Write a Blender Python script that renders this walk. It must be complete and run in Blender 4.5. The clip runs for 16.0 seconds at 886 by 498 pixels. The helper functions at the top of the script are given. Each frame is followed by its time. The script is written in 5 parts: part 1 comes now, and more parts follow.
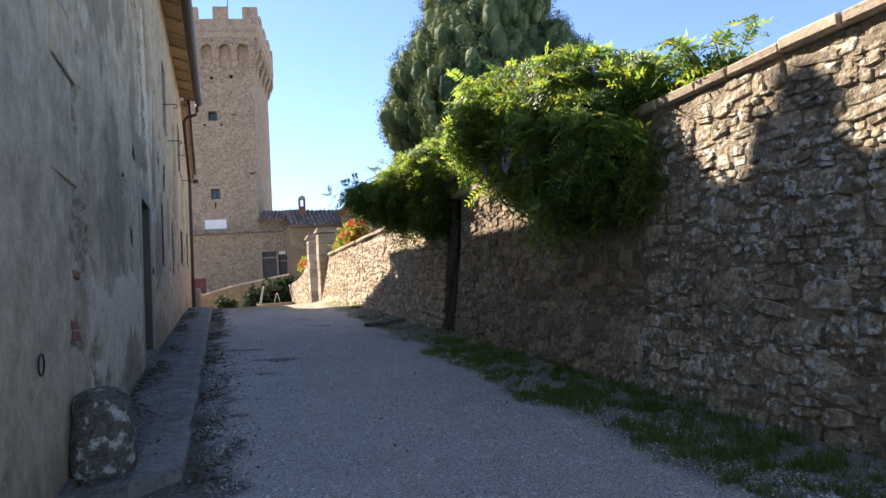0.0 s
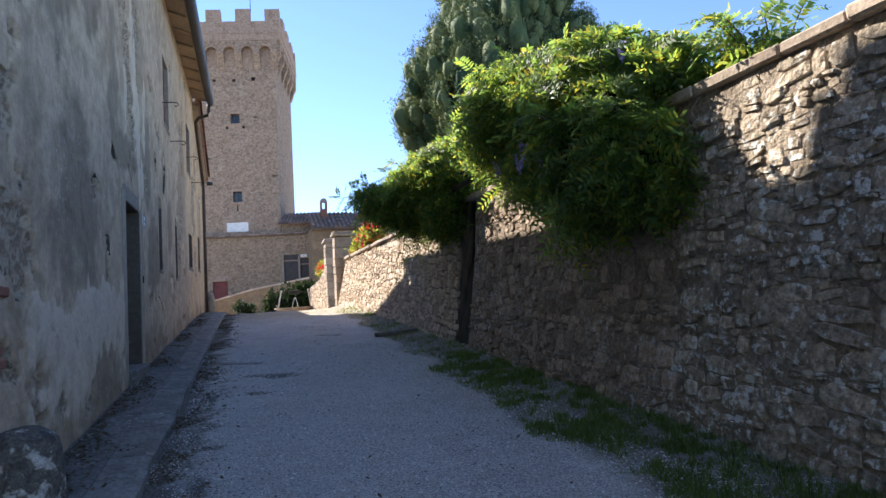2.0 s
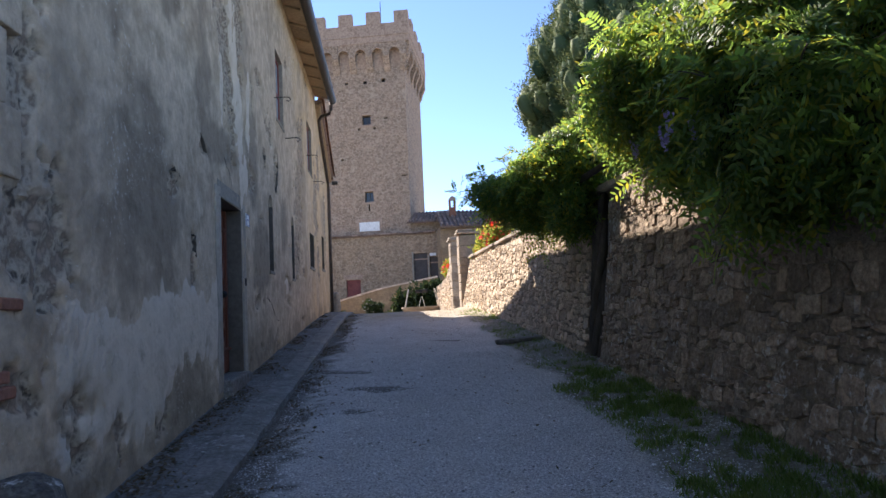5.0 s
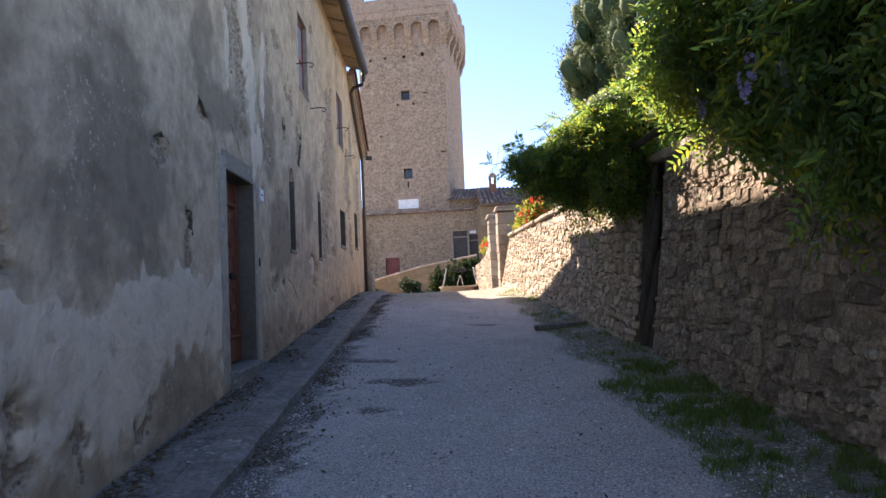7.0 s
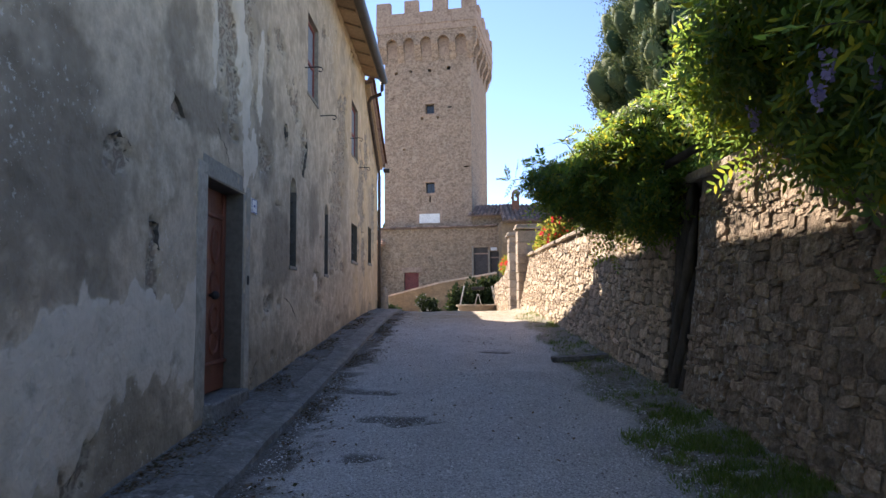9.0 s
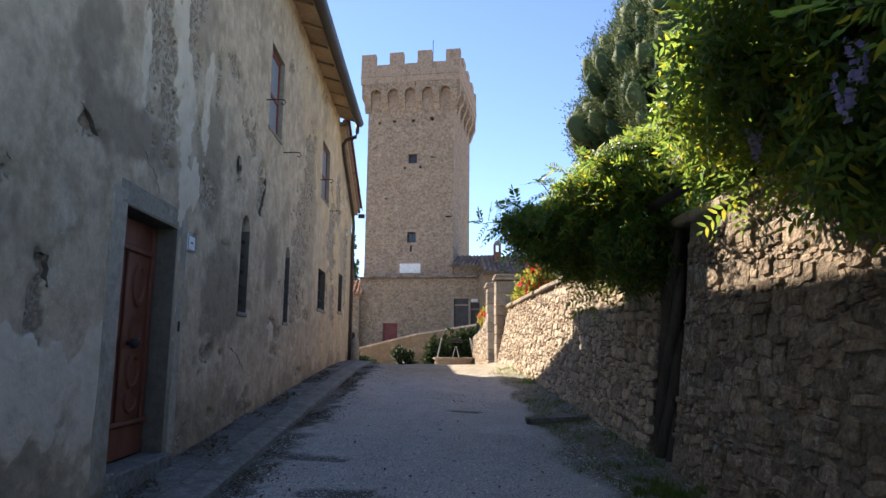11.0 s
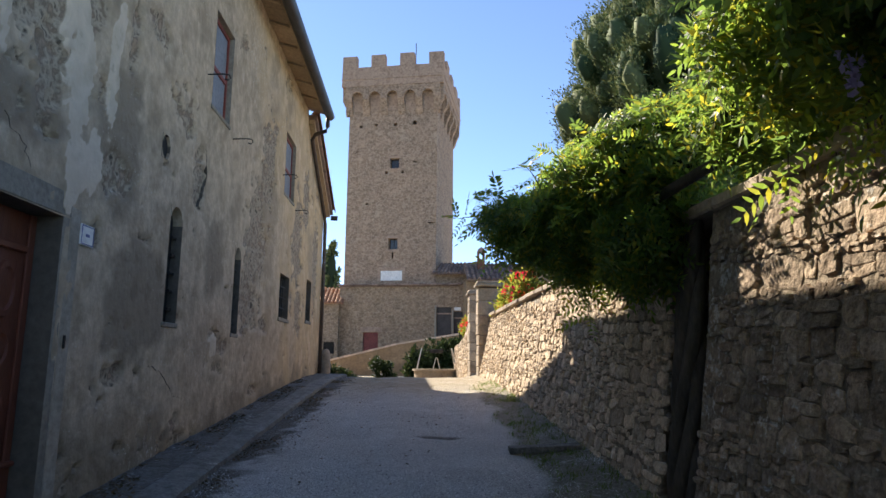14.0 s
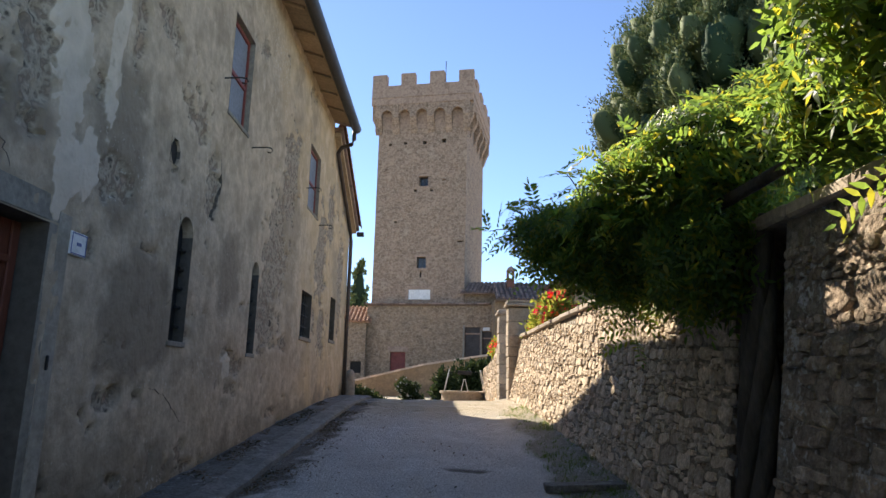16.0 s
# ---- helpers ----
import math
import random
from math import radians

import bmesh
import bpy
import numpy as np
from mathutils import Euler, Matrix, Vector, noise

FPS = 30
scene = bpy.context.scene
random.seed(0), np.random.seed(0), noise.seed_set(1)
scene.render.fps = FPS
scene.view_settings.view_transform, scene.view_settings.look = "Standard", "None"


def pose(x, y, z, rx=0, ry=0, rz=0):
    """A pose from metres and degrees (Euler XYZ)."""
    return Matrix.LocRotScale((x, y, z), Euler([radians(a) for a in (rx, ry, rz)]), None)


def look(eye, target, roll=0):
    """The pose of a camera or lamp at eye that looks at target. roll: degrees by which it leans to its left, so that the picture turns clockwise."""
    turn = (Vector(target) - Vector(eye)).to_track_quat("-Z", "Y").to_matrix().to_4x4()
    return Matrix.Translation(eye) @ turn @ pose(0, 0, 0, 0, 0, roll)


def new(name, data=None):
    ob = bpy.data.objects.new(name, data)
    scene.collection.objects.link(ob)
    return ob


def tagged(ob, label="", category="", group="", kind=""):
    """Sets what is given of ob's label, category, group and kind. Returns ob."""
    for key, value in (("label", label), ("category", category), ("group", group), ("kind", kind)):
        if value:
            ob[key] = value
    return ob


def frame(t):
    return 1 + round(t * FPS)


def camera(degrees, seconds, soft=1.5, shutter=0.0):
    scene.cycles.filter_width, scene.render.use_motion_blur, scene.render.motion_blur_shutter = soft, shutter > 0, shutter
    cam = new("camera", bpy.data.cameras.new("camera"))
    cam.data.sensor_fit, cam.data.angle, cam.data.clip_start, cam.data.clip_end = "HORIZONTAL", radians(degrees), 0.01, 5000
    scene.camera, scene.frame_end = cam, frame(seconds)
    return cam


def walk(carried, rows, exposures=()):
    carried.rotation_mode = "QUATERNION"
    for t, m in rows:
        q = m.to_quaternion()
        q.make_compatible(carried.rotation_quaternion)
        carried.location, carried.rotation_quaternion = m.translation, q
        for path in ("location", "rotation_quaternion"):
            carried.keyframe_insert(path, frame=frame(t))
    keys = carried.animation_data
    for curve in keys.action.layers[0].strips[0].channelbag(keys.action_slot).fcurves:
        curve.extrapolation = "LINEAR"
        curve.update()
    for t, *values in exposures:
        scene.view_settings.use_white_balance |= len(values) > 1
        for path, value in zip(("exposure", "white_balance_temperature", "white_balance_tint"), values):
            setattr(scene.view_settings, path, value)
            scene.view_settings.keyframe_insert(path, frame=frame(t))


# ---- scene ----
cam = camera(68.0, 16.0)
METRES, EYE, TILT, LEAN, TURN = 6.7, 1.5, 0.0, 0.0, -20.0
ROWS = [
    (0.0, 0.0, 0.0, 0.0, 0.25, 4.07, 3.45),
    (0.5, 0.012, 0.0315, 0.0061, 0.59, 3.68, 2.79),
    (1.0, 0.0178, 0.0559, 0.0109, 0.82, 3.7, 4.73),
    (1.5, 0.0236, 0.085, 0.0125, 0.98, 4.72, 2.98),
    (2.0, 0.0305, 0.1236, 0.0166, 2.45, 4.4, 3.23),
    (2.5, 0.0302, 0.1535, 0.0162, 5.44, 4.14, 2.71),
    (3.0, 0.0328, 0.1853, 0.0226, 5.65, 3.67, 2.07),
    (3.5, 0.0325, 0.2117, 0.0264, 7.07, 3.76, 4.38),
    (4.0, 0.039, 0.2372, 0.0285, 10.87, 5.03, 3.16),
    (4.5, 0.0402, 0.2735, 0.0341, 12.8, 5.08, 2.34),
    (5.0, 0.0365, 0.3059, 0.0315, 13.92, 4.81, 2.65),
    (7.5, 0.0171, 0.4691, 0.0469, 17.79, 2.7, 2.17),
    (8.0, 0.0134, 0.4948, 0.0516, 17.16, 2.57, 1.52),
    (8.5, 0.0101, 0.5286, 0.0533, 18.82, 3.91, 2.05),
    (9.0, 0.0084, 0.5623, 0.061, 19.34, 4.35, 0.36),
    (9.5, 0.0091, 0.5895, 0.0608, 18.12, 6.18, -0.39),
    (12.0, -0.0121, 0.7597, 0.0696, 17.46, 9.02, -0.82),
    (12.5, -0.0207, 0.7946, 0.0748, 15.16, 9.38, -0.75),
    (13.0, -0.0227, 0.8248, 0.076, 18.22, 11.19, -0.69),
    (13.5, -0.0245, 0.8587, 0.0798, 16.15, 9.93, -1.9),
    (14.0, -0.0328, 0.8855, 0.078, 16.45, 9.58, -0.54),
    (14.5, -0.0422, 0.9097, 0.0816, 13.0, 11.12, -1.46),
    (15.0, -0.0525, 0.9325, 0.0821, 14.62, 11.01, -0.65),
    (15.5, -0.0562, 0.9584, 0.0844, 17.23, 11.65, -0.99),
    (16.0, -0.0612, 0.9769, 0.087, 18.85, 11.24, -1.37),
]
walk(cam, [(t, pose(0, 0, EYE, TILT, LEAN, TURN) @ pose(METRES * x, METRES * y, METRES * z, 90 + pitch, roll, yaw)) for t, x, y, z, yaw, pitch, roll in ROWS],
     [(0.0, 1.5, 6600, 14), (0.5, 1.2, 6600, 10), (1.0, 1.62, 6300, 12), (1.5, 1.5, 6050, 14), (5.0, 1.4, 6200, 18), (7.5, 1.7, 6600, 21), (9.0, 1.5, 6550, 18), (12.5, 1.2, 6600, 13), (16.0, 1.17, 6600, 12)])

SUN_TO = Vector((-1.0, 1.36, 1.262)).normalized()
SUN_EL, SUN_AZ = math.asin(SUN_TO.z), math.atan2(SUN_TO.x, SUN_TO.y)

# ---- world and sun ----
world = bpy.data.worlds.new("sky")
scene.world = world
world.use_nodes = True
_n = world.node_tree.nodes
_bg = _n["Background"]
_sky = _n.new("ShaderNodeTexSky")
_sky.sky_type, _sky.sun_disc = "NISHITA", False
_sky.sun_elevation, _sky.sun_rotation = SUN_EL, SUN_AZ % (2 * math.pi)
_sky.air_density, _sky.dust_density, _sky.ozone_density = 0.75, 0.06, 3.0
_sky.altitude = 800
_bg.inputs["Strength"].default_value = 0.125
world.node_tree.links.new(_sky.outputs["Color"], _bg.inputs["Color"])
_sun = new("sun", bpy.data.lights.new("sun", "SUN"))
_sun.data.energy, _sun.data.angle, _sun.data.color = 5.0, radians(0.53), (1.0, 0.91, 0.75)
_sun.matrix_world = look(Vector((0, 0, 0)) + SUN_TO * 60, (0, 0, 0))


# ---- materials ----
def stain(name, cols, scale=1.0, fine=18.0, rough=0.9, bump=0.25, bump_scale=30.0, rnd=0.0, spread=(0.3, 0.7), sheen=0.0, metal=0.0, stretch=(1, 1, 1), spec=0.3, grain=(0.72, 1.2), deep=0.02):
    """A surface with a broad variation through cols, a fine grain and bump, in world metres."""
    m = bpy.data.materials.new(name)
    m.use_nodes = True
    nt = m.node_tree
    N, L = nt.nodes, nt.links
    b = N["Principled BSDF"]
    g = N.new("ShaderNodeNewGeometry")
    mp = N.new("ShaderNodeMapping")
    mp.inputs["Scale"].default_value = stretch
    L.new(g.outputs["Position"], mp.inputs["Vector"])
    n1 = N.new("ShaderNodeTexNoise")
    n1.inputs["Scale"].default_value, n1.inputs["Detail"].default_value, n1.inputs["Roughness"].default_value = scale, 7.0, 0.62
    L.new(mp.outputs[0], n1.inputs["Vector"])
    r = N.new("ShaderNodeValToRGB")
    els = r.color_ramp.elements
    while len(els) < len(cols):
        els.new(0.5)
    for k, c in enumerate(cols):
        els[k].position = spread[0] + (spread[1] - spread[0]) * k / max(1, len(cols) - 1)
        els[k].color = (*c, 1)
    L.new(n1.outputs["Fac"], r.inputs["Fac"])
    n2 = N.new("ShaderNodeTexNoise")
    n2.inputs["Scale"].default_value, n2.inputs["Detail"].default_value, n2.inputs["Roughness"].default_value = fine, 5.0, 0.7
    L.new(mp.outputs[0], n2.inputs["Vector"])
    mr = N.new("ShaderNodeMapRange")
    mr.inputs["From Min"].default_value, mr.inputs["From Max"].default_value = 0.3, 0.7
    mr.inputs["To Min"].default_value, mr.inputs["To Max"].default_value = grain
    L.new(n2.outputs["Fac"], mr.inputs["Value"])
    mul = N.new("ShaderNodeMix")
    mul.data_type, mul.blend_type = "RGBA", "MULTIPLY"
    mul.inputs[0].default_value = 1.0
    L.new(r.outputs["Color"], mul.inputs[6])
    L.new(mr.outputs[0], mul.inputs[7])
    col = mul.outputs[2]
    if rnd:
        oi = N.new("ShaderNodeObjectInfo")
        isl = N.new("ShaderNodeNewGeometry")
        add = N.new("ShaderNodeMath")
        add.operation = "ADD"
        L.new(oi.outputs["Random"], add.inputs[0])
        L.new(isl.outputs["Random Per Island"], add.inputs[1])
        fr = N.new("ShaderNodeMath")
        fr.operation = "FRACT"
        L.new(add.outputs[0], fr.inputs[0])
        m2 = N.new("ShaderNodeMapRange")
        m2.inputs["To Min"].default_value, m2.inputs["To Max"].default_value = 1 - rnd, 1 + rnd
        L.new(fr.outputs[0], m2.inputs["Value"])
        mu = N.new("ShaderNodeMix")
        mu.data_type, mu.blend_type = "RGBA", "MULTIPLY"
        mu.inputs[0].default_value = 1.0
        L.new(col, mu.inputs[6])
        L.new(m2.outputs[0], mu.inputs[7])
        col = mu.outputs[2]
    L.new(col, b.inputs["Base Color"])
    b.inputs["Roughness"].default_value, b.inputs["Metallic"].default_value = rough, metal
    b.inputs["Specular IOR Level"].default_value = spec
    if bump:
        n3 = N.new("ShaderNodeTexNoise")
        n3.inputs["Scale"].default_value, n3.inputs["Detail"].default_value = bump_scale, 6.0
        L.new(mp.outputs[0], n3.inputs["Vector"])
        bp = N.new("ShaderNodeBump")
        bp.inputs["Strength"].default_value, bp.inputs["Distance"].default_value = bump, deep
        L.new(n3.outputs["Fac"], bp.inputs["Height"])
        L.new(bp.outputs["Normal"], b.inputs["Normal"])
    return m


def masked(m, attr, cols, scale=14.0, soft=(0.35, 0.65)):
    """Lets a second colour range take over in a material where the mesh attribute says so."""
    nt = m.node_tree
    N, L = nt.nodes, nt.links
    b = N["Principled BSDF"]
    old = b.inputs["Base Color"].links[0].from_socket
    at = N.new("ShaderNodeAttribute")
    at.attribute_name = attr
    g = N.new("ShaderNodeNewGeometry")
    v = N.new("ShaderNodeTexNoise")
    v.inputs["Scale"].default_value, v.inputs["Detail"].default_value = scale, 6.0
    L.new(g.outputs["Position"], v.inputs["Vector"])
    r = N.new("ShaderNodeValToRGB")
    els = r.color_ramp.elements
    while len(els) < len(cols):
        els.new(0.5)
    for k, c in enumerate(cols):
        els[k].position = 0.32 + 0.36 * k / (len(cols) - 1)
        els[k].color = (*c, 1)
    L.new(v.outputs["Fac"], r.inputs["Fac"])
    mr = N.new("ShaderNodeMapRange")
    mr.inputs["From Min"].default_value, mr.inputs["From Max"].default_value = soft
    L.new(at.outputs["Fac"], mr.inputs["Value"])
    mx = N.new("ShaderNodeMix")
    mx.data_type = "RGBA"
    L.new(mr.outputs[0], mx.inputs[0])
    L.new(old, mx.inputs[6])
    L.new(r.outputs["Color"], mx.inputs[7])
    L.new(mx.outputs[2], b.inputs["Base Color"])
    return m


def speckled(m, col, scale, lo, hi, amount=1.0, veil=1.3):
    """Blotches of lichen or whitewash over a material, thicker in some stretches than in others."""
    nt = m.node_tree
    N, L = nt.nodes, nt.links
    b = N["Principled BSDF"]
    old = b.inputs["Base Color"].links[0].from_socket
    g = N.new("ShaderNodeNewGeometry")
    n1 = N.new("ShaderNodeTexNoise")
    n1.inputs["Scale"].default_value, n1.inputs["Detail"].default_value, n1.inputs["Roughness"].default_value = scale, 6.0, 0.65
    n2 = N.new("ShaderNodeTexNoise")
    n2.inputs["Scale"].default_value, n2.inputs["Detail"].default_value = veil, 3.0
    L.new(g.outputs["Position"], n1.inputs["Vector"])
    L.new(g.outputs["Position"], n2.inputs["Vector"])
    ad = N.new("ShaderNodeMath")
    ad.operation = "MULTIPLY_ADD"
    L.new(n2.outputs["Fac"], ad.inputs[0])
    ad.inputs[1].default_value = 0.45
    L.new(n1.outputs["Fac"], ad.inputs[2])
    mr = N.new("ShaderNodeMapRange")
    mr.inputs["From Min"].default_value, mr.inputs["From Max"].default_value = lo, hi
    mr.inputs["To Max"].default_value = amount
    L.new(ad.outputs[0], mr.inputs["Value"])
    mx = N.new("ShaderNodeMix")
    mx.data_type = "RGBA"
    L.new(mr.outputs[0], mx.inputs[0])
    L.new(old, mx.inputs[6])
    mx.inputs[7].default_value = (*col, 1)
    L.new(mx.outputs[2], b.inputs["Base Color"])
    return m


def leafy(name, cols, trans=0.45, rough=0.45, spec=0.35, glow=3.0):
    """Leaf material: varied per leaf, partly letting the light through."""
    m = bpy.data.materials.new(name)
    m.use_nodes = True
    nt = m.node_tree
    N, L = nt.nodes, nt.links
    b = N["Principled BSDF"]
    g = N.new("ShaderNodeNewGeometry")
    r = N.new("ShaderNodeValToRGB")
    els = r.color_ramp.elements
    while len(els) < len(cols):
        els.new(0.5)
    for k, c in enumerate(cols):
        els[k].position = k / (len(cols) - 1)
        els[k].color = (*c, 1)
    L.new(g.outputs["Random Per Island"], r.inputs["Fac"])
    L.new(r.outputs["Color"], b.inputs["Base Color"])
    b.inputs["Roughness"].default_value = rough
    b.inputs["Specular IOR Level"].default_value = spec
    t = N.new("ShaderNodeBsdfTranslucent")
    hs = N.new("ShaderNodeHueSaturation")
    hs.inputs["Value"].default_value, hs.inputs["Hue"].default_value, hs.inputs["Saturation"].default_value = glow, 0.456, 1.12
    L.new(r.outputs["Color"], hs.inputs["Color"])
    L.new(hs.outputs["Color"], t.inputs["Color"])
    mx = N.new("ShaderNodeMixShader")
    mx.inputs[0].default_value = trans
    L.new(b.outputs[0], mx.inputs[1])
    L.new(t.outputs[0], mx.inputs[2])
    L.new(mx.outputs[0], N["Material Output"].inputs["Surface"])
    return m


def rubble(name, cols, mortar, size=4.0, rough=0.92, joint=0.06, bump=0.6, stretch=(1, 1, 1.6)):
    """Rubble masonry far off: irregular stones in mortar by cells."""
    m = stain(name, cols, 0.8, 5.0, rough, 0.0, grain=(0.55, 1.3))
    nt = m.node_tree
    N, L = nt.nodes, nt.links
    b = N["Principled BSDF"]
    old = b.inputs["Base Color"].links[0].from_socket
    g = N.new("ShaderNodeNewGeometry")
    mp = N.new("ShaderNodeMapping")
    mp.inputs["Scale"].default_value = stretch
    L.new(g.outputs["Position"], mp.inputs["Vector"])
    nz = N.new("ShaderNodeTexNoise")
    nz.inputs["Scale"].default_value = 3.0
    L.new(mp.outputs[0], nz.inputs["Vector"])
    ad = N.new("ShaderNodeMix")
    ad.data_type, ad.blend_type = "RGBA", "ADD"
    ad.inputs[0].default_value = 0.22
    L.new(mp.outputs[0], ad.inputs[6])
    L.new(nz.outputs["Color"], ad.inputs[7])
    v = N.new("ShaderNodeTexVoronoi")
    v.feature = "DISTANCE_TO_EDGE"
    v.inputs["Scale"].default_value = size
    L.new(ad.outputs[2], v.inputs["Vector"])
    vc = N.new("ShaderNodeTexVoronoi")
    vc.inputs["Scale"].default_value = size
    L.new(ad.outputs[2], vc.inputs["Vector"])
    sep = N.new("ShaderNodeSeparateColor")
    L.new(vc.outputs["Color"], sep.inputs[0])
    mr = N.new("ShaderNodeMapRange")
    mr.inputs["To Min"].default_value, mr.inputs["To Max"].default_value = 0.82, 1.15
    L.new(sep.outputs[0], mr.inputs["Value"])
    mu = N.new("ShaderNodeMix")
    mu.data_type, mu.blend_type = "RGBA", "MULTIPLY"
    mu.inputs[0].default_value = 1.0
    L.new(old, mu.inputs[6])
    L.new(mr.outputs[0], mu.inputs[7])
    ed = N.new("ShaderNodeMapRange")
    ed.inputs["From Max"].default_value = joint
    L.new(v.outputs["Distance"], ed.inputs["Value"])
    mx = N.new("ShaderNodeMix")
    mx.data_type = "RGBA"
    L.new(ed.outputs[0], mx.inputs[0])
    mx.inputs[6].default_value = (*mortar, 1)
    L.new(mu.outputs[2], mx.inputs[7])
    L.new(mx.outputs[2], b.inputs["Base Color"])
    bp = N.new("ShaderNodeBump")
    bp.inputs["Strength"].default_value, bp.inputs["Distance"].default_value = bump, 0.05
    L.new(ed.outputs[0], bp.inputs["Height"])
    L.new(bp.outputs["Normal"], b.inputs["Normal"])
    return m


KERB = stain("kerb_stone", [(0.135, 0.13, 0.115), (0.25, 0.24, 0.22), (0.17, 0.163, 0.145), (0.31, 0.30, 0.28)], 2.6, 26.0, 0.88, 0.6, 26.0, rnd=0.14, grain=(0.65, 1.25), deep=0.03)
PLASTER = stain("old_plaster", [(0.36, 0.275, 0.18), (0.46, 0.36, 0.245), (0.55, 0.44, 0.31), (0.41, 0.32, 0.215), (0.60, 0.495, 0.36)], 1.1, 7.0, 0.93, 0.55, 15.0, stretch=(1, 1, 0.95), grain=(0.74, 1.2), deep=0.04)
# ochre towards the far end, with the bounced sunlight there put into the colour
masked(PLASTER, "ochre", [(0.62, 0.46, 0.27), (0.50, 0.37, 0.22), (0.66, 0.51, 0.33)], 2.2, (0.2, 0.9))
masked(PLASTER, "repair", [(0.52, 0.435, 0.32), (0.66, 0.56, 0.43), (0.58, 0.495, 0.375)], 3.0)
masked(PLASTER, "grime", [(0.225, 0.175, 0.118), (0.31, 0.245, 0.17), (0.265, 0.208, 0.142)], 4.0, (0.1, 0.95))
masked(PLASTER, "damp", [(0.21, 0.165, 0.11), (0.34, 0.27, 0.185)], 5.0, (0.1, 1.1))
masked(PLASTER, "bare", [(0.10, 0.08, 0.058), (0.46, 0.38, 0.275), (0.22, 0.17, 0.12), (0.38, 0.28, 0.195)], 10.0)
STONE = stain("wall_stone", [(0.20, 0.152, 0.108), (0.42, 0.348, 0.255), (0.285, 0.226, 0.16), (0.58, 0.50, 0.39)], 3.6, 24.0, 0.92, 0.9, 16.0, rnd=0.36, grain=(0.5, 1.25), deep=0.05)
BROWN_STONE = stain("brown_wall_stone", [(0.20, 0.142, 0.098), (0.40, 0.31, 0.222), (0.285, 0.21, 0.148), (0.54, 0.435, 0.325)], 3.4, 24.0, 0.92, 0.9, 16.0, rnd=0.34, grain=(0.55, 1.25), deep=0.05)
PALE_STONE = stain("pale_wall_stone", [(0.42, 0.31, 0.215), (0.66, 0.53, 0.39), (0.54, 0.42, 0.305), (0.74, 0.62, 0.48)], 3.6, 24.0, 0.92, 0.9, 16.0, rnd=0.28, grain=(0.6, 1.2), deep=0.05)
speckled(STONE, (0.60, 0.60, 0.56), 12.0, 0.77, 0.83, 0.85)
speckled(STONE, (0.09, 0.08, 0.06), 9.0, 0.82, 0.92, 0.75, 0.9)
speckled(BROWN_STONE, (0.52, 0.50, 0.45), 12.0, 0.84, 0.90, 0.7)
speckled(PALE_STONE, (0.28, 0.22, 0.15), 8.0, 0.82, 0.95, 0.6)
MORTAR = stain("lime_mortar", [(0.14, 0.108, 0.077), (0.32, 0.26, 0.193), (0.20, 0.158, 0.112)], 3.0, 22.0, 0.95, 0.9, 18.0, grain=(0.55, 1.25), deep=0.05)
speckled(MORTAR, (0.55, 0.53, 0.48), 13.0, 0.82, 0.88, 0.7)
COPE = stain("coping_stone", [(0.26, 0.20, 0.15), (0.42, 0.34, 0.26), (0.35, 0.29, 0.23)], 2.5, 22.0, 0.9, 0.5, 30.0, rnd=0.2)
TOWER = rubble("tower_rubble", [(0.215, 0.146, 0.10), (0.345, 0.248, 0.176), (0.265, 0.19, 0.135), (0.405, 0.31, 0.226)], (0.40, 0.312, 0.228), 3.6, joint=0.07, bump=0.5)
TOWER_TOP = stain("tower_dressed", [(0.265, 0.185, 0.135), (0.37, 0.27, 0.20), (0.31, 0.225, 0.165)], 1.6, 6.0, 0.92, 0.5, 7.0, grain=(0.65, 1.25), deep=0.05)
LOWER = rubble("lower_rubble", [(0.19, 0.13, 0.085), (0.31, 0.225, 0.15), (0.24, 0.175, 0.115), (0.36, 0.275, 0.195)], (0.38, 0.295, 0.21), 3.3, joint=0.07, bump=0.5)
OCHRE = stain("ochre_render", [(0.33, 0.225, 0.125), (0.25, 0.175, 0.105), (0.38, 0.27, 0.16)], 1.2, 8.0, 0.93, 0.3, 12.0)
TILE = stain("roof_tile", [(0.16, 0.09, 0.06), (0.36, 0.19, 0.11), (0.27, 0.17, 0.12)], 3.0, 14.0, 0.88, 0.4, 25.0, rnd=0.35)
TILE_OLD = stain("old_roof_tile", [(0.13, 0.095, 0.08), (0.29, 0.205, 0.165), (0.21, 0.165, 0.14)], 3.0, 14.0, 0.9, 0.4, 25.0, rnd=0.35)
GRAVEL = stain("gravel_road", [(0.54, 0.52, 0.49), (0.66, 0.64, 0.61), (0.59, 0.57, 0.54), (0.72, 0.70, 0.67)], 0.9, 52.0, 0.95, 1.0, 42.0, grain=(0.35, 1.45), deep=0.06)
masked(GRAVEL, "soil", [(0.15, 0.14, 0.105), (0.30, 0.28, 0.235), (0.19, 0.18, 0.13), (0.40, 0.385, 0.35)], 11.0, (0.25, 0.75))
masked(GRAVEL, "sand", [(0.36, 0.29, 0.20), (0.50, 0.42, 0.30), (0.30, 0.26, 0.17)], 3.0, (0.0, 1.0))
masked(GRAVEL, "dirt", [(0.11, 0.10, 0.085), (0.24, 0.225, 0.20)], 30.0, (0.25, 0.75))
PEBBLE = stain("pebbles", [(0.42, 0.41, 0.395), (0.72, 0.71, 0.69)], 11.0, 60.0, 0.85, 0.0, rnd=0.6)
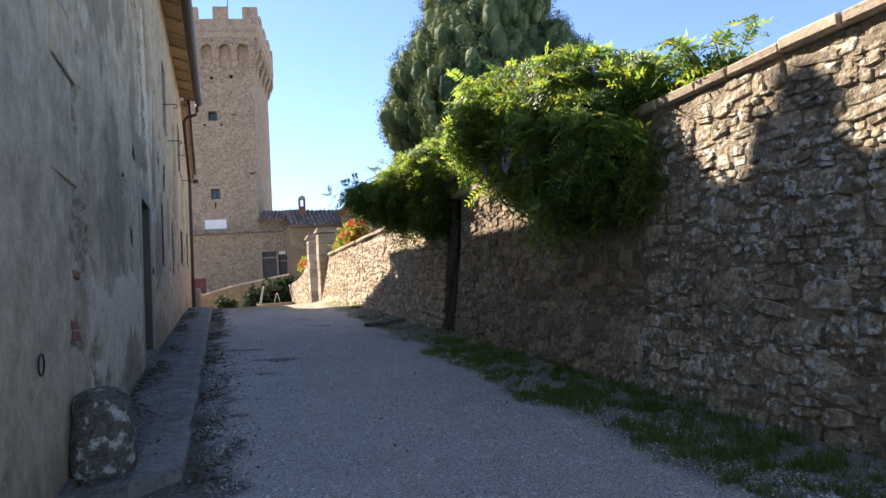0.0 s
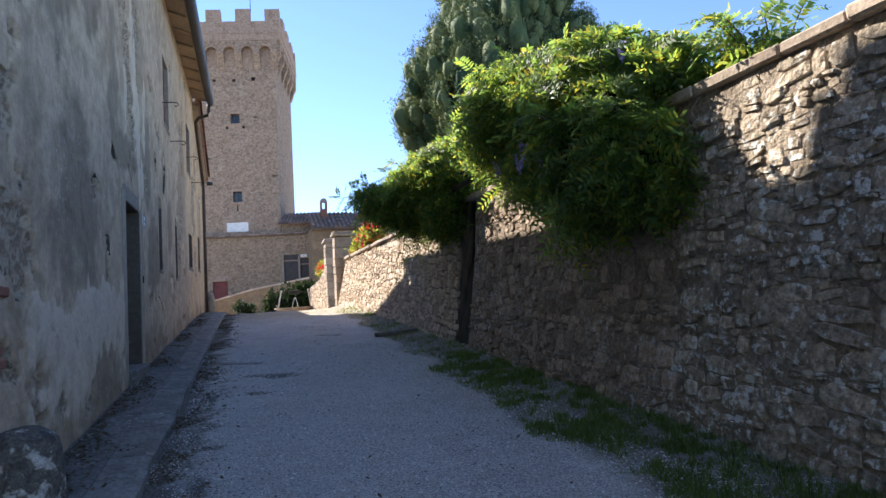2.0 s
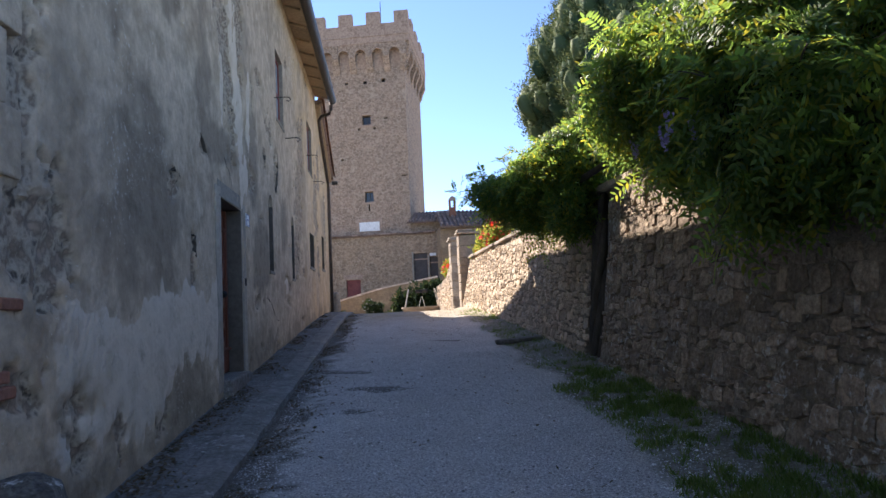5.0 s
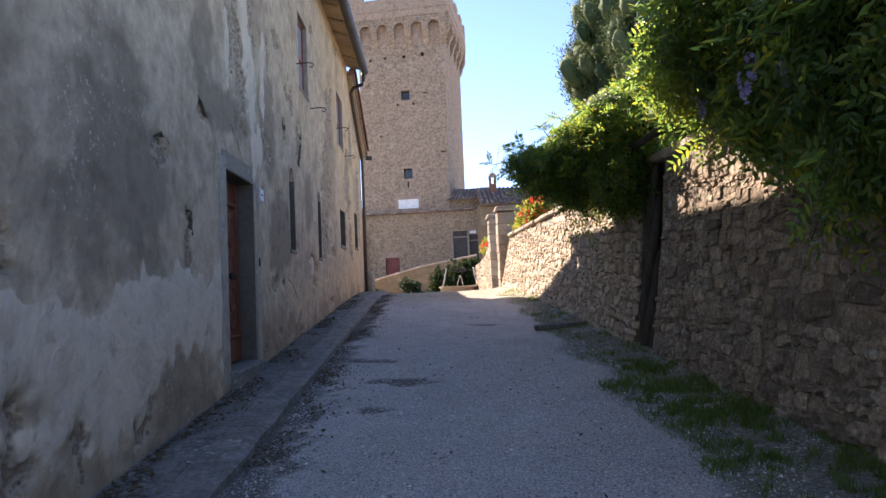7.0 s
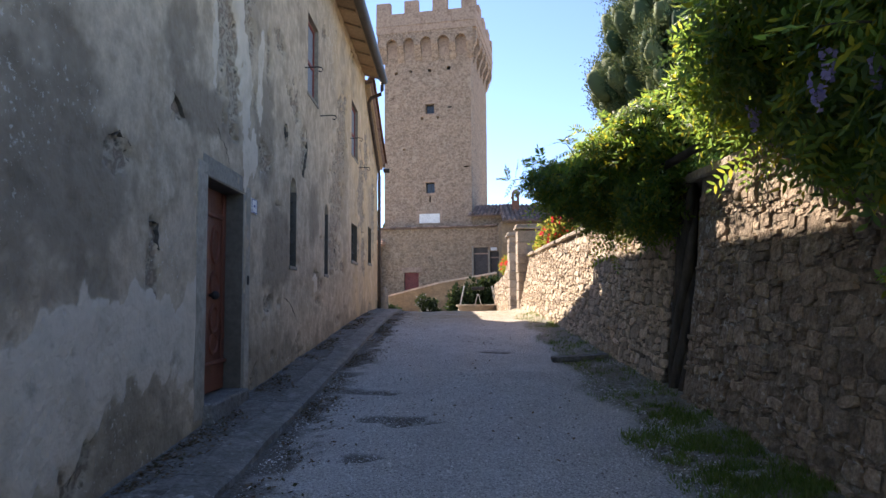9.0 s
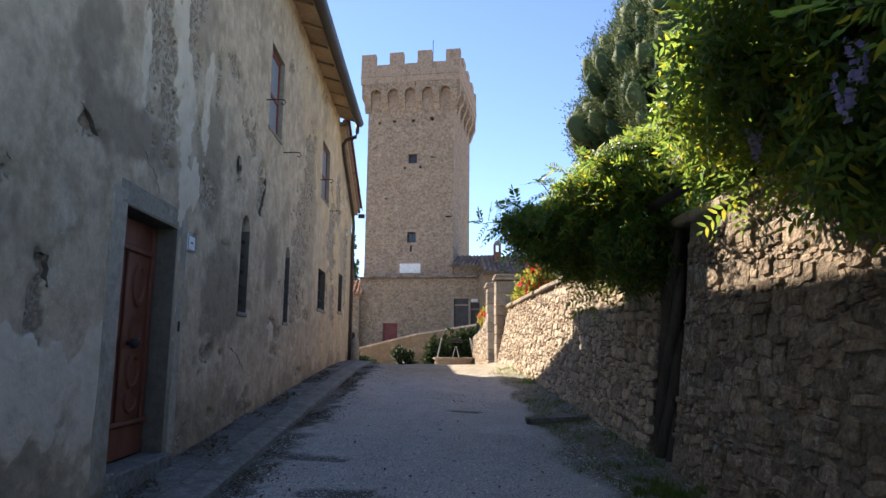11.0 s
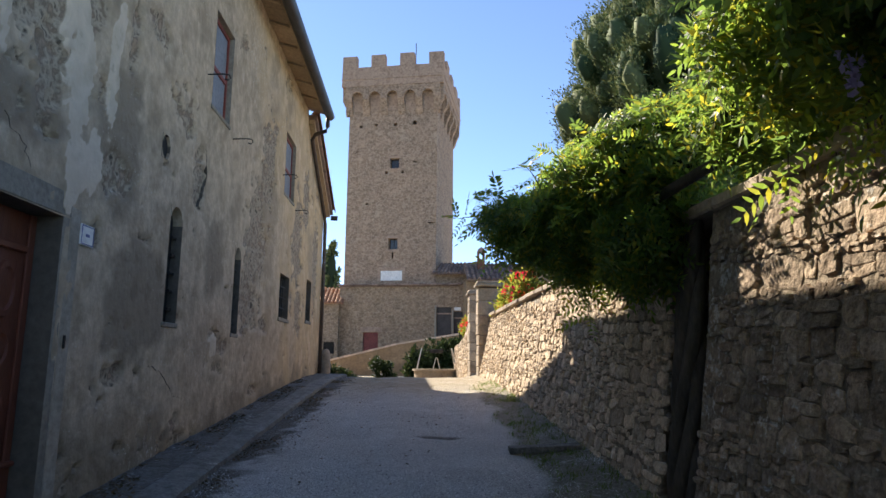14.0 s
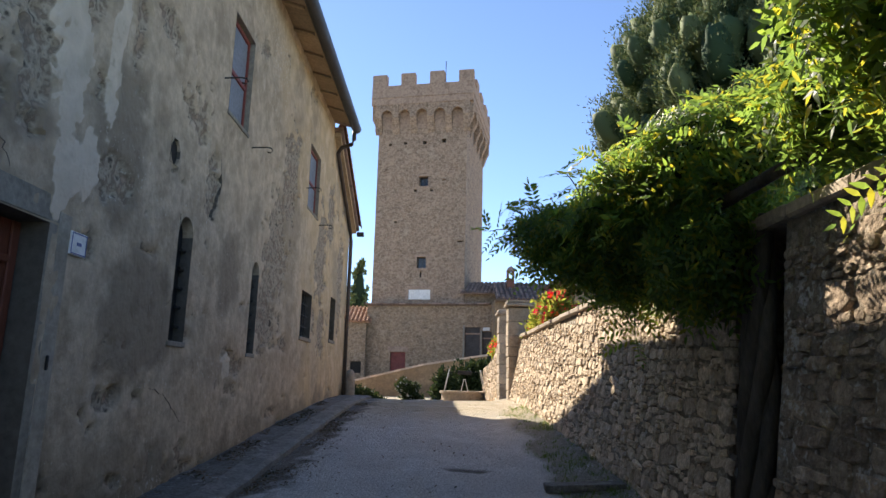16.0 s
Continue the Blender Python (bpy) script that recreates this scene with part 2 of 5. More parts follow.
PAVING = stain("pavement_stone", [(0.11, 0.104, 0.09), (0.205, 0.197, 0.18), (0.145, 0.136, 0.12), (0.27, 0.26, 0.24)], 3.2, 26.0, 0.88, 0.7, 26.0, rnd=0.14, grain=(0.55, 1.3), deep=0.03)
GRASS = leafy("grass_blade", [(0.055, 0.11, 0.025), (0.085, 0.15, 0.038), (0.14, 0.18, 0.07)], 0.3, 0.6, 0.15)
WIST = leafy("wisteria_leaf", [(0.028, 0.058, 0.019), (0.042, 0.082, 0.022), (0.058, 0.105, 0.023), (0.034, 0.069, 0.023), (0.13, 0.14, 0.023)], 0.46, 0.45, 0.3, 6.8)
# near-black green of the light-blocking cores: foliage shade put in the colour
SHADE_CORE = leafy("shade_core_green", [(0.018, 0.03, 0.012), (0.03, 0.045, 0.016)], 0.0, 0.8, 0.1)
CYP = leafy("cypress_foliage", [(0.05, 0.09, 0.045), (0.085, 0.13, 0.06), (0.17, 0.20, 0.09), (0.11, 0.15, 0.07)], 0.12, 0.7, 0.1, 1.8)
# darkened foliage green: the shade deep in the crown is painted in
CYP_SHADE = leafy("cypress_shade", [(0.02, 0.034, 0.02), (0.03, 0.046, 0.026)], 0.0, 0.85, 0.05)
SHRUB = leafy("shrub_leaf", [(0.018, 0.034, 0.014), (0.03, 0.052, 0.018), (0.045, 0.07, 0.024)], 0.15, 0.6, 0.2, 2.0)
BARK = stain("bark", [(0.055, 0.045, 0.035), (0.12, 0.10, 0.08)], 6.0, 40.0, 0.95, 0.8, 30.0, stretch=(1, 1, 0.25))
PETAL = leafy("red_flower", [(0.60, 0.06, 0.03), (0.72, 0.20, 0.06), (0.66, 0.11, 0.05), (0.76, 0.32, 0.08)], 0.35, 0.6, 0.15, 1.4)
FLOWERLEAF = leafy("geranium_leaf", [(0.09, 0.14, 0.03), (0.14, 0.19, 0.045), (0.20, 0.23, 0.06)], 0.35, 0.6, 0.15, 3.0)
LILAC = leafy("lilac_flower", [(0.34, 0.27, 0.46), (0.46, 0.39, 0.56)], 0.2)
GUTTER = stain("weathered_metal", [(0.05, 0.048, 0.045), (0.09, 0.085, 0.08)], 3.0, 20.0, 0.55, 0.1, 20.0, metal=0.6)
COPPER = stain("rusty_pipe", [(0.06, 0.045, 0.04), (0.11, 0.085, 0.07)], 3.0, 20.0, 0.6, 0.1, 20.0, metal=0.5)
IRON = stain("iron", [(0.03, 0.03, 0.03), (0.06, 0.055, 0.05)], 8.0, 30.0, 0.65, 0.2, 40.0, metal=0.5)
PALE_IRON = stain("galvanised_iron", [(0.50, 0.50, 0.47), (0.64, 0.63, 0.60)], 8.0, 30.0, 0.6, 0.1, 40.0)
DOORWOOD = stain("red_brown_door", [(0.135, 0.040, 0.022), (0.195, 0.064, 0.036), (0.16, 0.049, 0.027)], 2.0, 30.0, 0.55, 0.25, 40.0, stretch=(4, 4, 0.5))
REDWOOD = stain("red_paint", [(0.19, 0.045, 0.035), (0.26, 0.065, 0.048)], 3.0, 20.0, 0.6, 0.2, 30.0)
FADED = stain("faded_red_paint", [(0.15, 0.045, 0.04), (0.21, 0.065, 0.055)], 2.0, 12.0, 0.7, 0.2, 20.0)
# darkened lining for reveals and cracks: recess shade put in the colour
RECESS_SHADE = stain("recess_shade", [(0.09, 0.08, 0.065), (0.14, 0.12, 0.095)], 3.0, 14.0, 0.95, 0.2, 20.0)
SHUTTER = stain("grey_shutter", [(0.16, 0.17, 0.19), (0.24, 0.25, 0.27)], 2.5, 22.0, 0.6, 0.15, 30.0)
GATEWOOD = stain("dark_gate_wood", [(0.05, 0.045, 0.042), (0.085, 0.075, 0.07)], 2.5, 22.0, 0.7, 0.2, 30.0)
SURROUND = stain("grey_stone_surround", [(0.20, 0.178, 0.14), (0.29, 0.26, 0.21), (0.24, 0.213, 0.168)], 2.2, 22.0, 0.9, 0.35, 30.0)
PALE = stain("pale_painted_band", [(0.30, 0.262, 0.20), (0.40, 0.35, 0.275), (0.35, 0.305, 0.235)], 3.0, 16.0, 0.9, 0.35, 26.0)
WOOD = stain("eave_wood", [(0.14, 0.09, 0.055), (0.22, 0.15, 0.09)], 3.0, 22.0, 0.85, 0.2, 30.0)
TAVELLA = stain("eave_brick_board", [(0.33, 0.24, 0.15), (0.42, 0.31, 0.20)], 2.5, 18.0, 0.9, 0.2, 30.0, rnd=0.2)
# near-black for plates in openings: inner darkness put into the colour
INSIDE_SHADE = stain("inside_shade", [(0.020, 0.019, 0.018), (0.035, 0.033, 0.03)], 2.0, 10.0, 0.95, 0.0)
GLASS = stain("dim_window_glass", [(0.03, 0.034, 0.04), (0.05, 0.055, 0.062)], 1.5, 6.0, 0.12, 0.0, spec=0.6)
WHITE = stain("white_paint", [(0.66, 0.66, 0.64), (0.78, 0.78, 0.76)], 2.0, 10.0, 0.6, 0.05, 20.0)
BLUEINK = stain("blue_enamel", [(0.05, 0.08, 0.22), (0.07, 0.10, 0.27)], 4.0, 20.0, 0.4, 0.0)
LICHEN = stain("lichen_stone", [(0.09, 0.085, 0.075), (0.15, 0.14, 0.12), (0.12, 0.11, 0.09), (0.48, 0.47, 0.43)], 9.0, 40.0, 0.93, 0.9, 26.0, spread=(0.40, 0.60), grain=(0.5, 1.4), deep=0.04)
speckled(PLASTER, (0.68, 0.62, 0.51), 24.0, 0.885, 0.93, 0.6, 0.8)
speckled(PLASTER, (0.26, 0.205, 0.14), 6.0, 0.84, 1.0, 0.55, 0.6)
speckled(KERB, (0.52, 0.51, 0.47), 12.0, 0.84, 0.92, 0.7)
speckled(KERB, (0.08, 0.075, 0.06), 6.0, 0.78, 0.94, 0.7)
speckled(PAVING, (0.50, 0.49, 0.45), 15.0, 0.86, 0.92, 0.8)
speckled(PAVING, (0.06, 0.055, 0.045), 7.0, 0.80, 0.92, 0.7)
speckled(GRAVEL, (0.24, 0.225, 0.20), 7.0, 0.86, 0.98, 0.6, 0.8)
speckled(GRAVEL, (0.22, 0.21, 0.195), 34.0, 0.82, 0.88, 0.5, 1.1)
speckled(GRAVEL, (0.86, 0.85, 0.83), 46.0, 0.84, 0.90, 0.8, 1.6)
# pale coping brick, lightened for the sun that strikes its top
SUNLIT_BRICK = stain("sunlit_brick", [(0.46, 0.32, 0.24), (0.62, 0.48, 0.37), (0.54, 0.40, 0.30)], 4.0, 20.0, 0.9, 0.3, 30.0, rnd=0.2)
BRICK = stain("brick", [(0.25, 0.105, 0.065), (0.33, 0.155, 0.10)], 6.0, 30.0, 0.9, 0.4, 40.0, rnd=0.2)


# ---- mesh helpers ----
def link_mesh(name, bm, material, smooth=False):
    me = bpy.data.meshes.new(name)
    bm.to_mesh(me)
    bm.free()
    me.materials.append(material)
    if smooth:
        me.shade_smooth()
    return me


def part(name, bm, material, parent=None, label="", smooth=False):
    ob = new(name, bm if isinstance(bm, bpy.types.Mesh) else link_mesh(name, bm, material, smooth))
    ob.parent = parent
    if label:
        tagged(ob, label)
    return ob


def raw_mesh(name, verts, faces, material, smooth=False):
    me = bpy.data.meshes.new(name)
    me.from_pydata([tuple(v) for v in verts], [], [tuple(f) for f in faces])
    me.materials.append(material)
    if smooth:
        me.shade_smooth()
    return me


def thing(name, m=None, **tags):
    ob = new(name)
    ob.empty_display_size = 0.2
    if m is not None:
        ob.matrix_world = m
    return tagged(ob, **tags)


def box(bm, x0, x1, y0, y1, z0, z1, m=None):
    vs = [Vector((x, y, z)) for x in (x0, x1) for y in (y0, y1) for z in (z0, z1)]
    v = [bm.verts.new(m @ p if m is not None else p) for p in vs]
    for f in ((0, 1, 3, 2), (4, 6, 7, 5), (0, 4, 5, 1), (2, 3, 7, 6), (0, 2, 6, 4), (1, 5, 7, 3)):
        bm.faces.new([v[k] for k in f])
    return bm


def bevelled(x0, x1, y0, y1, z0, z1, w=0.01, seg=1, jitter=0.0, m=None):
    bm = box(bmesh.new(), x0, x1, y0, y1, z0, z1)
    bmesh.ops.bevel(bm, geom=bm.edges[:], offset=w, segments=seg, affect="EDGES", profile=0.6)
    if jitter:
        for v in bm.verts:
            v.co += Vector(noise.noise_vector(v.co * 7)) * jitter
    if m is not None:
        bm.transform(m)
    return bm


def prism(bm, outline, a, b, axis="x"):
    """Extrudes an outline of (p, q) pairs along an axis from a to b."""
    def at(p, q, h):
        return {"x": (h, p, q), "y": (p, h, q), "z": (p, q, h)}[axis]
    lo = [bm.verts.new(at(p, q, a)) for p, q in outline]
    hi = [bm.verts.new(at(p, q, b)) for p, q in outline]
    n = len(outline)
    bm.faces.new(lo)
    bm.faces.new(hi[::-1])
    for k in range(n):
        bm.faces.new((lo[k], hi[k], hi[(k + 1) % n], lo[(k + 1) % n]))
    bmesh.ops.recalc_face_normals(bm, faces=bm.faces[:])
    return bm


def tube(bm, pts, radii, sides=8, cap=True):
    """A round pipe or limb through points."""
    rings = []
    pts = [Vector(p) for p in pts]
    for k, p in enumerate(pts):
        d = (pts[min(k + 1, len(pts) - 1)] - pts[max(k - 1, 0)]).normalized()
        a = d.cross(Vector((0.31, 0.17, 0.93)) if abs(d.z) < 0.9 else Vector((1, 0, 0))).normalized()
        b = d.cross(a)
        r = radii[k] if isinstance(radii, (list, tuple)) else radii
        rings.append([bm.verts.new(p + (a * math.cos(t) + b * math.sin(t)) * r) for t in (2 * math.pi * j / sides for j in range(sides))])
    for q, r in zip(rings, rings[1:]):
        for j in range(sides):
            bm.faces.new((q[j], q[(j + 1) % sides], r[(j + 1) % sides], r[j]))
    if cap:
        bm.faces.new(rings[0][::-1])
        bm.faces.new(rings[-1])
    return bm


def fbm(x, y, z, o=4):
    return noise.fractal(Vector((x, y, z)), 0.9, 2.0, o)


def lerp(a, b, t):
    return a + (b - a) * t


def smooth(a, b, v):
    t = min(1.0, max(0.0, (v - a) / (b - a)))
    return t * t * (3 - 2 * t)


# ---- the lie of the land ----
def ground_z(y):
    """Height of the road at y metres ahead: a steady climb to a crest, then level."""
    up = 0.0705 * y
    if y < 18.0:
        return up
    t = min(1.0, (y - 18.0) / 6.0)
    return 0.0705 * 18.0 + 6.0 * 0.0705 * (t - t * t / 2) + 0.04 * smooth(19.0, 23.0, y) - 0.38 * smooth(24.0, 36.0, y)


HOUSE = pose(-1.0, 0, 0, 0, 0, -1.26)
WALL_TOP = 3.22


def wall_x(y, z):
    """Face of the garden wall, leaning back as it goes up."""
    g = ground_z(y)
    t = (z - g) / max(0.3, WALL_TOP - g)
    return 3.98 + 0.34 * min(1.2, t ** 0.8 if t > 0 else 0.0)


def build_ground():
    ys = list(np.arange(-6, 2, 0.5)) + list(np.arange(2, 16, 0.11)) + list(np.arange(16, 30, 0.3)) + list(np.arange(30, 62, 2.0)) + [75, 120, 300, 900, 2500]
    xs = [-2500, -600, -120, -40, -12, -6, -3] + list(np.arange(-2, 5.2, 0.11)) + [6, 8, 12, 24, 60, 200, 700, 2500]
    verts, faces, soil, dirt, sand = [], [], [], [], []
    for y in ys:
        for x in xs:
            z = ground_z(y) if y > -6 else -0.42
            near = -2.5 < x < 5.3 and y < 31
            s = d = 0.0
            if near:
                n = fbm(x * 1.1, y * 0.8, 3.1)
                n2 = fbm(x * 3.5, y * 3.5, 8.0)
                edge = 2.95 + 0.035 * (y - 5) + 0.22 * n
                s = smooth(edge - 0.25, edge + 0.25, x)
                z += 0.10 * smooth(edge, 4.3, x) + 0.012 * n + 0.006 * n2
                z -= 0.02 * math.exp(-((x - 1.1) / 0.35) ** 2) + 0.02 * math.exp(-((x - 2.5) / 0.35) ** 2)
                d = max(smooth(0.62, 0.0, x - (0.025 * (y - 8)) - 0.2 * n) * smooth(0.0, 0.4, n2 + 0.05) * 0.6, 0.95 * smooth(0.42, 0.08, x + 0.1 - 0.022 * (y - 8) + 0.35 * n2 + 0.2 * n))
                for cx, cy, rx, ry in ((0.92, 10.2, 0.42, 0.2), (0.62, 11.5, 0.35, 0.14), (0.7, 9.0, 0.14, 0.1), (2.3, 14.6, 0.3, 0.12)):
                    q = math.hypot((x - cx) / rx, (y - cy) / ry) + 0.5 * n2
                    h = smooth(1.15, 0.75, q)
                    d = max(d, 1.0 * h)
                    z -= 0.03 * h
                if y > 20:
                    s *= smooth(24, 20.5, y) * 0.9
            verts.append((x, y, z))
            soil.append(s)
            dirt.append(d)
            sand.append(0.9 * smooth(17.5, 21.5, y + 0.6 * fbm(x * 0.8, y * 0.8, 2.2)))
    w = len(xs)
    for j in range(len(ys) - 1):
        for i in range(w - 1):
            a = j * w + i
            faces.append((a, a + 1, a + w + 1, a + w))
    me = raw_mesh("ground", verts, faces, GRAVEL, True)
    for key, vals in (("soil", soil), ("dirt", dirt), ("sand", sand)):
        at = me.attributes.new(key, "FLOAT", "POINT")
        at.data.foreach_set("value", np.array(vals, dtype=np.float32))
    ob = new("ground", me)
    tagged(ob, "pale grey gravel road climbing between house and wall", "ground", kind="structure")


build_ground()


# ---- the long plastered house ----
OPENINGS = {  # along the wall and up: y0, y1, z0, z1
    "door": (9.64, 10.70, 0.96, 3.07), "slit_a": (12.82, 13.19, 2.39, 3.68), "slit_b": (15.40, 15.73, 2.37, 3.66),
    "low_c": (18.63, 19.55, 2.81, 3.68), "low_d": (21.72, 22.40, 2.93, 3.93),
    "up_a": (13.88, 14.70, 5.25, 6.57), "up_b": (18.60, 19.62, 5.30, 6.58), "hole": (12.43, 12.65, 4.10, 4.36)}
HOUSE_Y0, HOUSE_Y1, RAKE_Y, EAVE_Z, RAKE_END = -9.0, 24.1, 21.0, 7.75, 6.35
BARE = [(10.9, 4.9, 0.16, 0.3), (11.5, 3.6, 0.3, 0.16), (12.2, 5.4, 0.22, 0.2), (9.5, 5.7, 0.18, 0.4), (6.75, 1.05, 0.12, 0.35), (7.6, 0.95, 0.2, 0.2), (8.95, 3.50, 0.15, 0.12), (7.98, 2.90, 0.17, 0.13), (8.56, 2.20, 0.085, 0.33), (5.62, 2.15, 0.36, 0.42), (5.2, 3.1, 0.45, 0.55), (5.45, 1.35, 0.22, 0.16),
        (10.0, 5.0, 0.30, 0.8), (10.35, 4.3, 0.22, 0.55), (10.8, 5.6, 0.35, 0.5), (11.6, 5.0, 0.12, 0.35), (11.2, 3.0, 0.2, 0.12), (13.65, 4.2, 0.22, 0.36), (13.2, 4.75, 0.16, 0.2),
        (16.6, 3.9, 0.6, 1.1), (16.2, 3.1, 0.4, 0.6), (17.3, 5.5, 0.5, 1.0), (20.3, 4.6, 0.55, 1.1), (21.2, 5.8, 0.5, 0.8), (22.9, 4.6, 0.4, 1.3), (20.6, 3.1, 0.4, 0.5), (14.6, 2.3, 0.14, 0.12), (6.1, 1.0, 0.16, 0.25), (17.4, 2.6, 0.25, 0.12),
        (9.1, 6.1, 0.25, 0.5), (16.9, 1.5, 0.4, 0.08), (11.75, 1.85, 0.2, 0.1)]
REPAIR = [(10.5, 5.1, 0.13, 0.7), (11.25, 4.6, 0.12, 0.6), (9.75, 4.4, 0.07, 0.4), (10.75, 4.0, 0.18, 0.75), (11.0, 3.6, 0.22, 0.3), (14.6, 2.15, 0.14, 0.14), (10.3, 5.6, 0.1, 0.5)]

GRIME = [(7.3, 2.75, 0.75, 0.95), (9.0, 4.6, 0.5, 1.2), (12.2, 2.6, 0.7, 0.6), (6.3, 4.8, 0.8, 1.4), (11.6, 4.2, 0.5, 0.9), (14.4, 3.2, 0.5, 0.7), (9.9, 3.7, 0.9, 0.25), (8.0, 5.6, 0.6, 1.0)]


def house_top(y):
    return EAVE_Z if y <= RAKE_Y else lerp(EAVE_Z, RAKE_END, (y - RAKE_Y) / (HOUSE_Y1 - RAKE_Y))


def build_house_wall(parent):
    ys = set(np.round(np.arange(HOUSE_Y0, 3.0, 0.6), 3)) | set(np.round(np.arange(3.0, 11.6, 0.036), 3)) | set(np.round(np.arange(11.6, 14, 0.055), 3)) | set(np.round(np.arange(14, 24.1, 0.085), 3)) | {HOUSE_Y1, RAKE_Y}
    zs = set(np.round(np.arange(-0.7, 4.5, 0.042), 3)) | set(np.round(np.arange(4.5, 7.75, 0.06), 3)) | {EAVE_Z}
    for a, b, c, d in OPENINGS.values():
        ys = {y for y in ys if min(abs(y - a), abs(y - b)) > 0.02} | {a, b}
        zs = {z for z in zs if min(abs(z - c), abs(z - d)) > 0.02} | {c, d}
    ys, zs = sorted(ys), sorted(zs)
    verts, faces = [], []
    A = {"bare": [], "repair": [], "damp": [], "ochre": [], "grime": []}
    for z in zs:
        for y in ys:
            zz = z if y <= RAKE_Y else -0.7 + (z + 0.7) * (house_top(y) + 0.7) / (EAVE_Z + 0.7) if z > 5.0 else z
            if y > RAKE_Y and z > 5.0:
                zz = 5.0 + (z - 5.0) * (house_top(y) - 5.0) / (EAVE_Z - 5.0)
            n = fbm(y * 0.9, zz * 0.9, 1.7)
            n2 = fbm(y * 5.5, zz * 5.5, 4.2)
            n3 = fbm(y * 2.3, zz * 2.3, 7.2)
            bare = rep = 0.0
            for cy, cz, ry, rz in BARE:
                if abs(y - cy) < 2 * ry and abs(zz - cz) < 2 * rz:
                    bare = max(bare, smooth(1.04, 0.96, math.hypot((y - cy) / ry, (zz - cz) / rz) + 0.6 * n2 + 0.45 * n3))
            if y > 10 or zz > 4.5:
                bare = max(bare, smooth(0.60, 0.72, fbm(y * 1.3 + 0.6 * n3, zz * 0.9 + 0.6 * n, 9.4) + 0.45 * n2))
            for cy, cz, ry, rz in REPAIR:
                if abs(y - cy) < 2 * ry and abs(zz - cz) < 2 * rz:
                    rep = max(rep, smooth(1.1, 0.9, math.hypot((y - cy) / ry, (zz - cz) / rz) + 0.5 * n2 + 0.5 * n3))
            if 5.75 < y < 9.4:
                top = 1.72 + 0.10 * (y - 6) + 0.22 * fbm(y * 1.4, 0, 6.0) + 0.1 * n2
                rep = max(rep, smooth(top + 0.04, top - 0.05, zz) * smooth(5.75, 6.0, y + 0.2 * n2) * smooth(0.75, 1.0, zz - ground_z(y) + 0.45 * n + 0.2 * n2 + 0.28))
            bare *= 1 - rep
            g = zz - ground_z(y)
            damp = smooth(0.75, 0.15, g + 0.7 * n + 0.3 * n2)
            grime = 0.0
            for cy, cz, ry, rz in GRIME:
                if abs(y - cy) < 2 * ry and abs(zz - cz) < 2 * rz:
                    grime = max(grime, smooth(1.25, 0.6, math.hypot((y - cy) / ry, (zz - cz) / rz) + 0.7 * n + 0.35 * n2))
            grime = max(grime, 0.6 * smooth(0.05, 0.6, fbm(y * 0.6, zz * 0.55, 14.0) + 0.25 * n2)) * (1 - rep)
            # warmer along the wall, standing in partly for light bounced off sunlit stones
            ochre = smooth(14.5, 22.5, y + 3.0 * n + (zz - 4) * 0.5)
            u = 0.012 * n + 0.004 * n2 - 0.05 * bare * (0.6 + 0.9 * abs(n2)) + 0.012 * rep
            if any(a - 0.01 <= y <= b + 0.01 and c - 0.01 <= zz <= d + 0.01 for a, b, c, d in OPENINGS.values()):
                u = 0.0
            verts.append((u, y, zz))
            for k, v in zip(("bare", "repair", "damp", "ochre", "grime"), (bare, rep, damp, ochre, grime)):
                A[k].append(v)
    w = len(ys)
    cut = list(OPENINGS.values())
    for j in range(len(zs) - 1):
        zc = (zs[j] + zs[j + 1]) / 2
        for i in range(w - 1):
            yc = (ys[i] + ys[i + 1]) / 2
            if any(a < yc < b and c < zc < d for a, b, c, d in cut):
                continue
            k = j * w + i
            faces.append((k, k + 1, k + w + 1, k + w))
    me = raw_mesh("wall", verts, faces, PLASTER, True)
    for key, vals in A.items():
        at = me.attributes.new(key, "FLOAT", "POINT")
        at.data.foreach_set("value", np.array(vals, dtype=np.float32))
    me.set_sharp_from_angle(angle=radians(50))
    part("wall", me, None, parent)
    # the other walls, and the wall's inner side closing the openings behind
    bm = bmesh.new()
    prism(bm, [(HOUSE_Y0, -0.7), (HOUSE_Y1, -0.7), (HOUSE_Y1, RAKE_END), (RAKE_Y, EAVE_Z), (HOUSE_Y0, EAVE_Z)], -9.0, -0.36)
    part("wall", bm, PLASTER, parent)
    bm = box(bmesh.new(), -0.36, -0.02, HOUSE_Y1 - 0.02, HOUSE_Y1 + 0.0, -0.7, RAKE_END)
    part("wall", bm, PLASTER, parent)


house = thing("long_house", HOUSE, label="long plastered stone house with peeling grey and ochre walls", category="house")
build_house_wall(house)


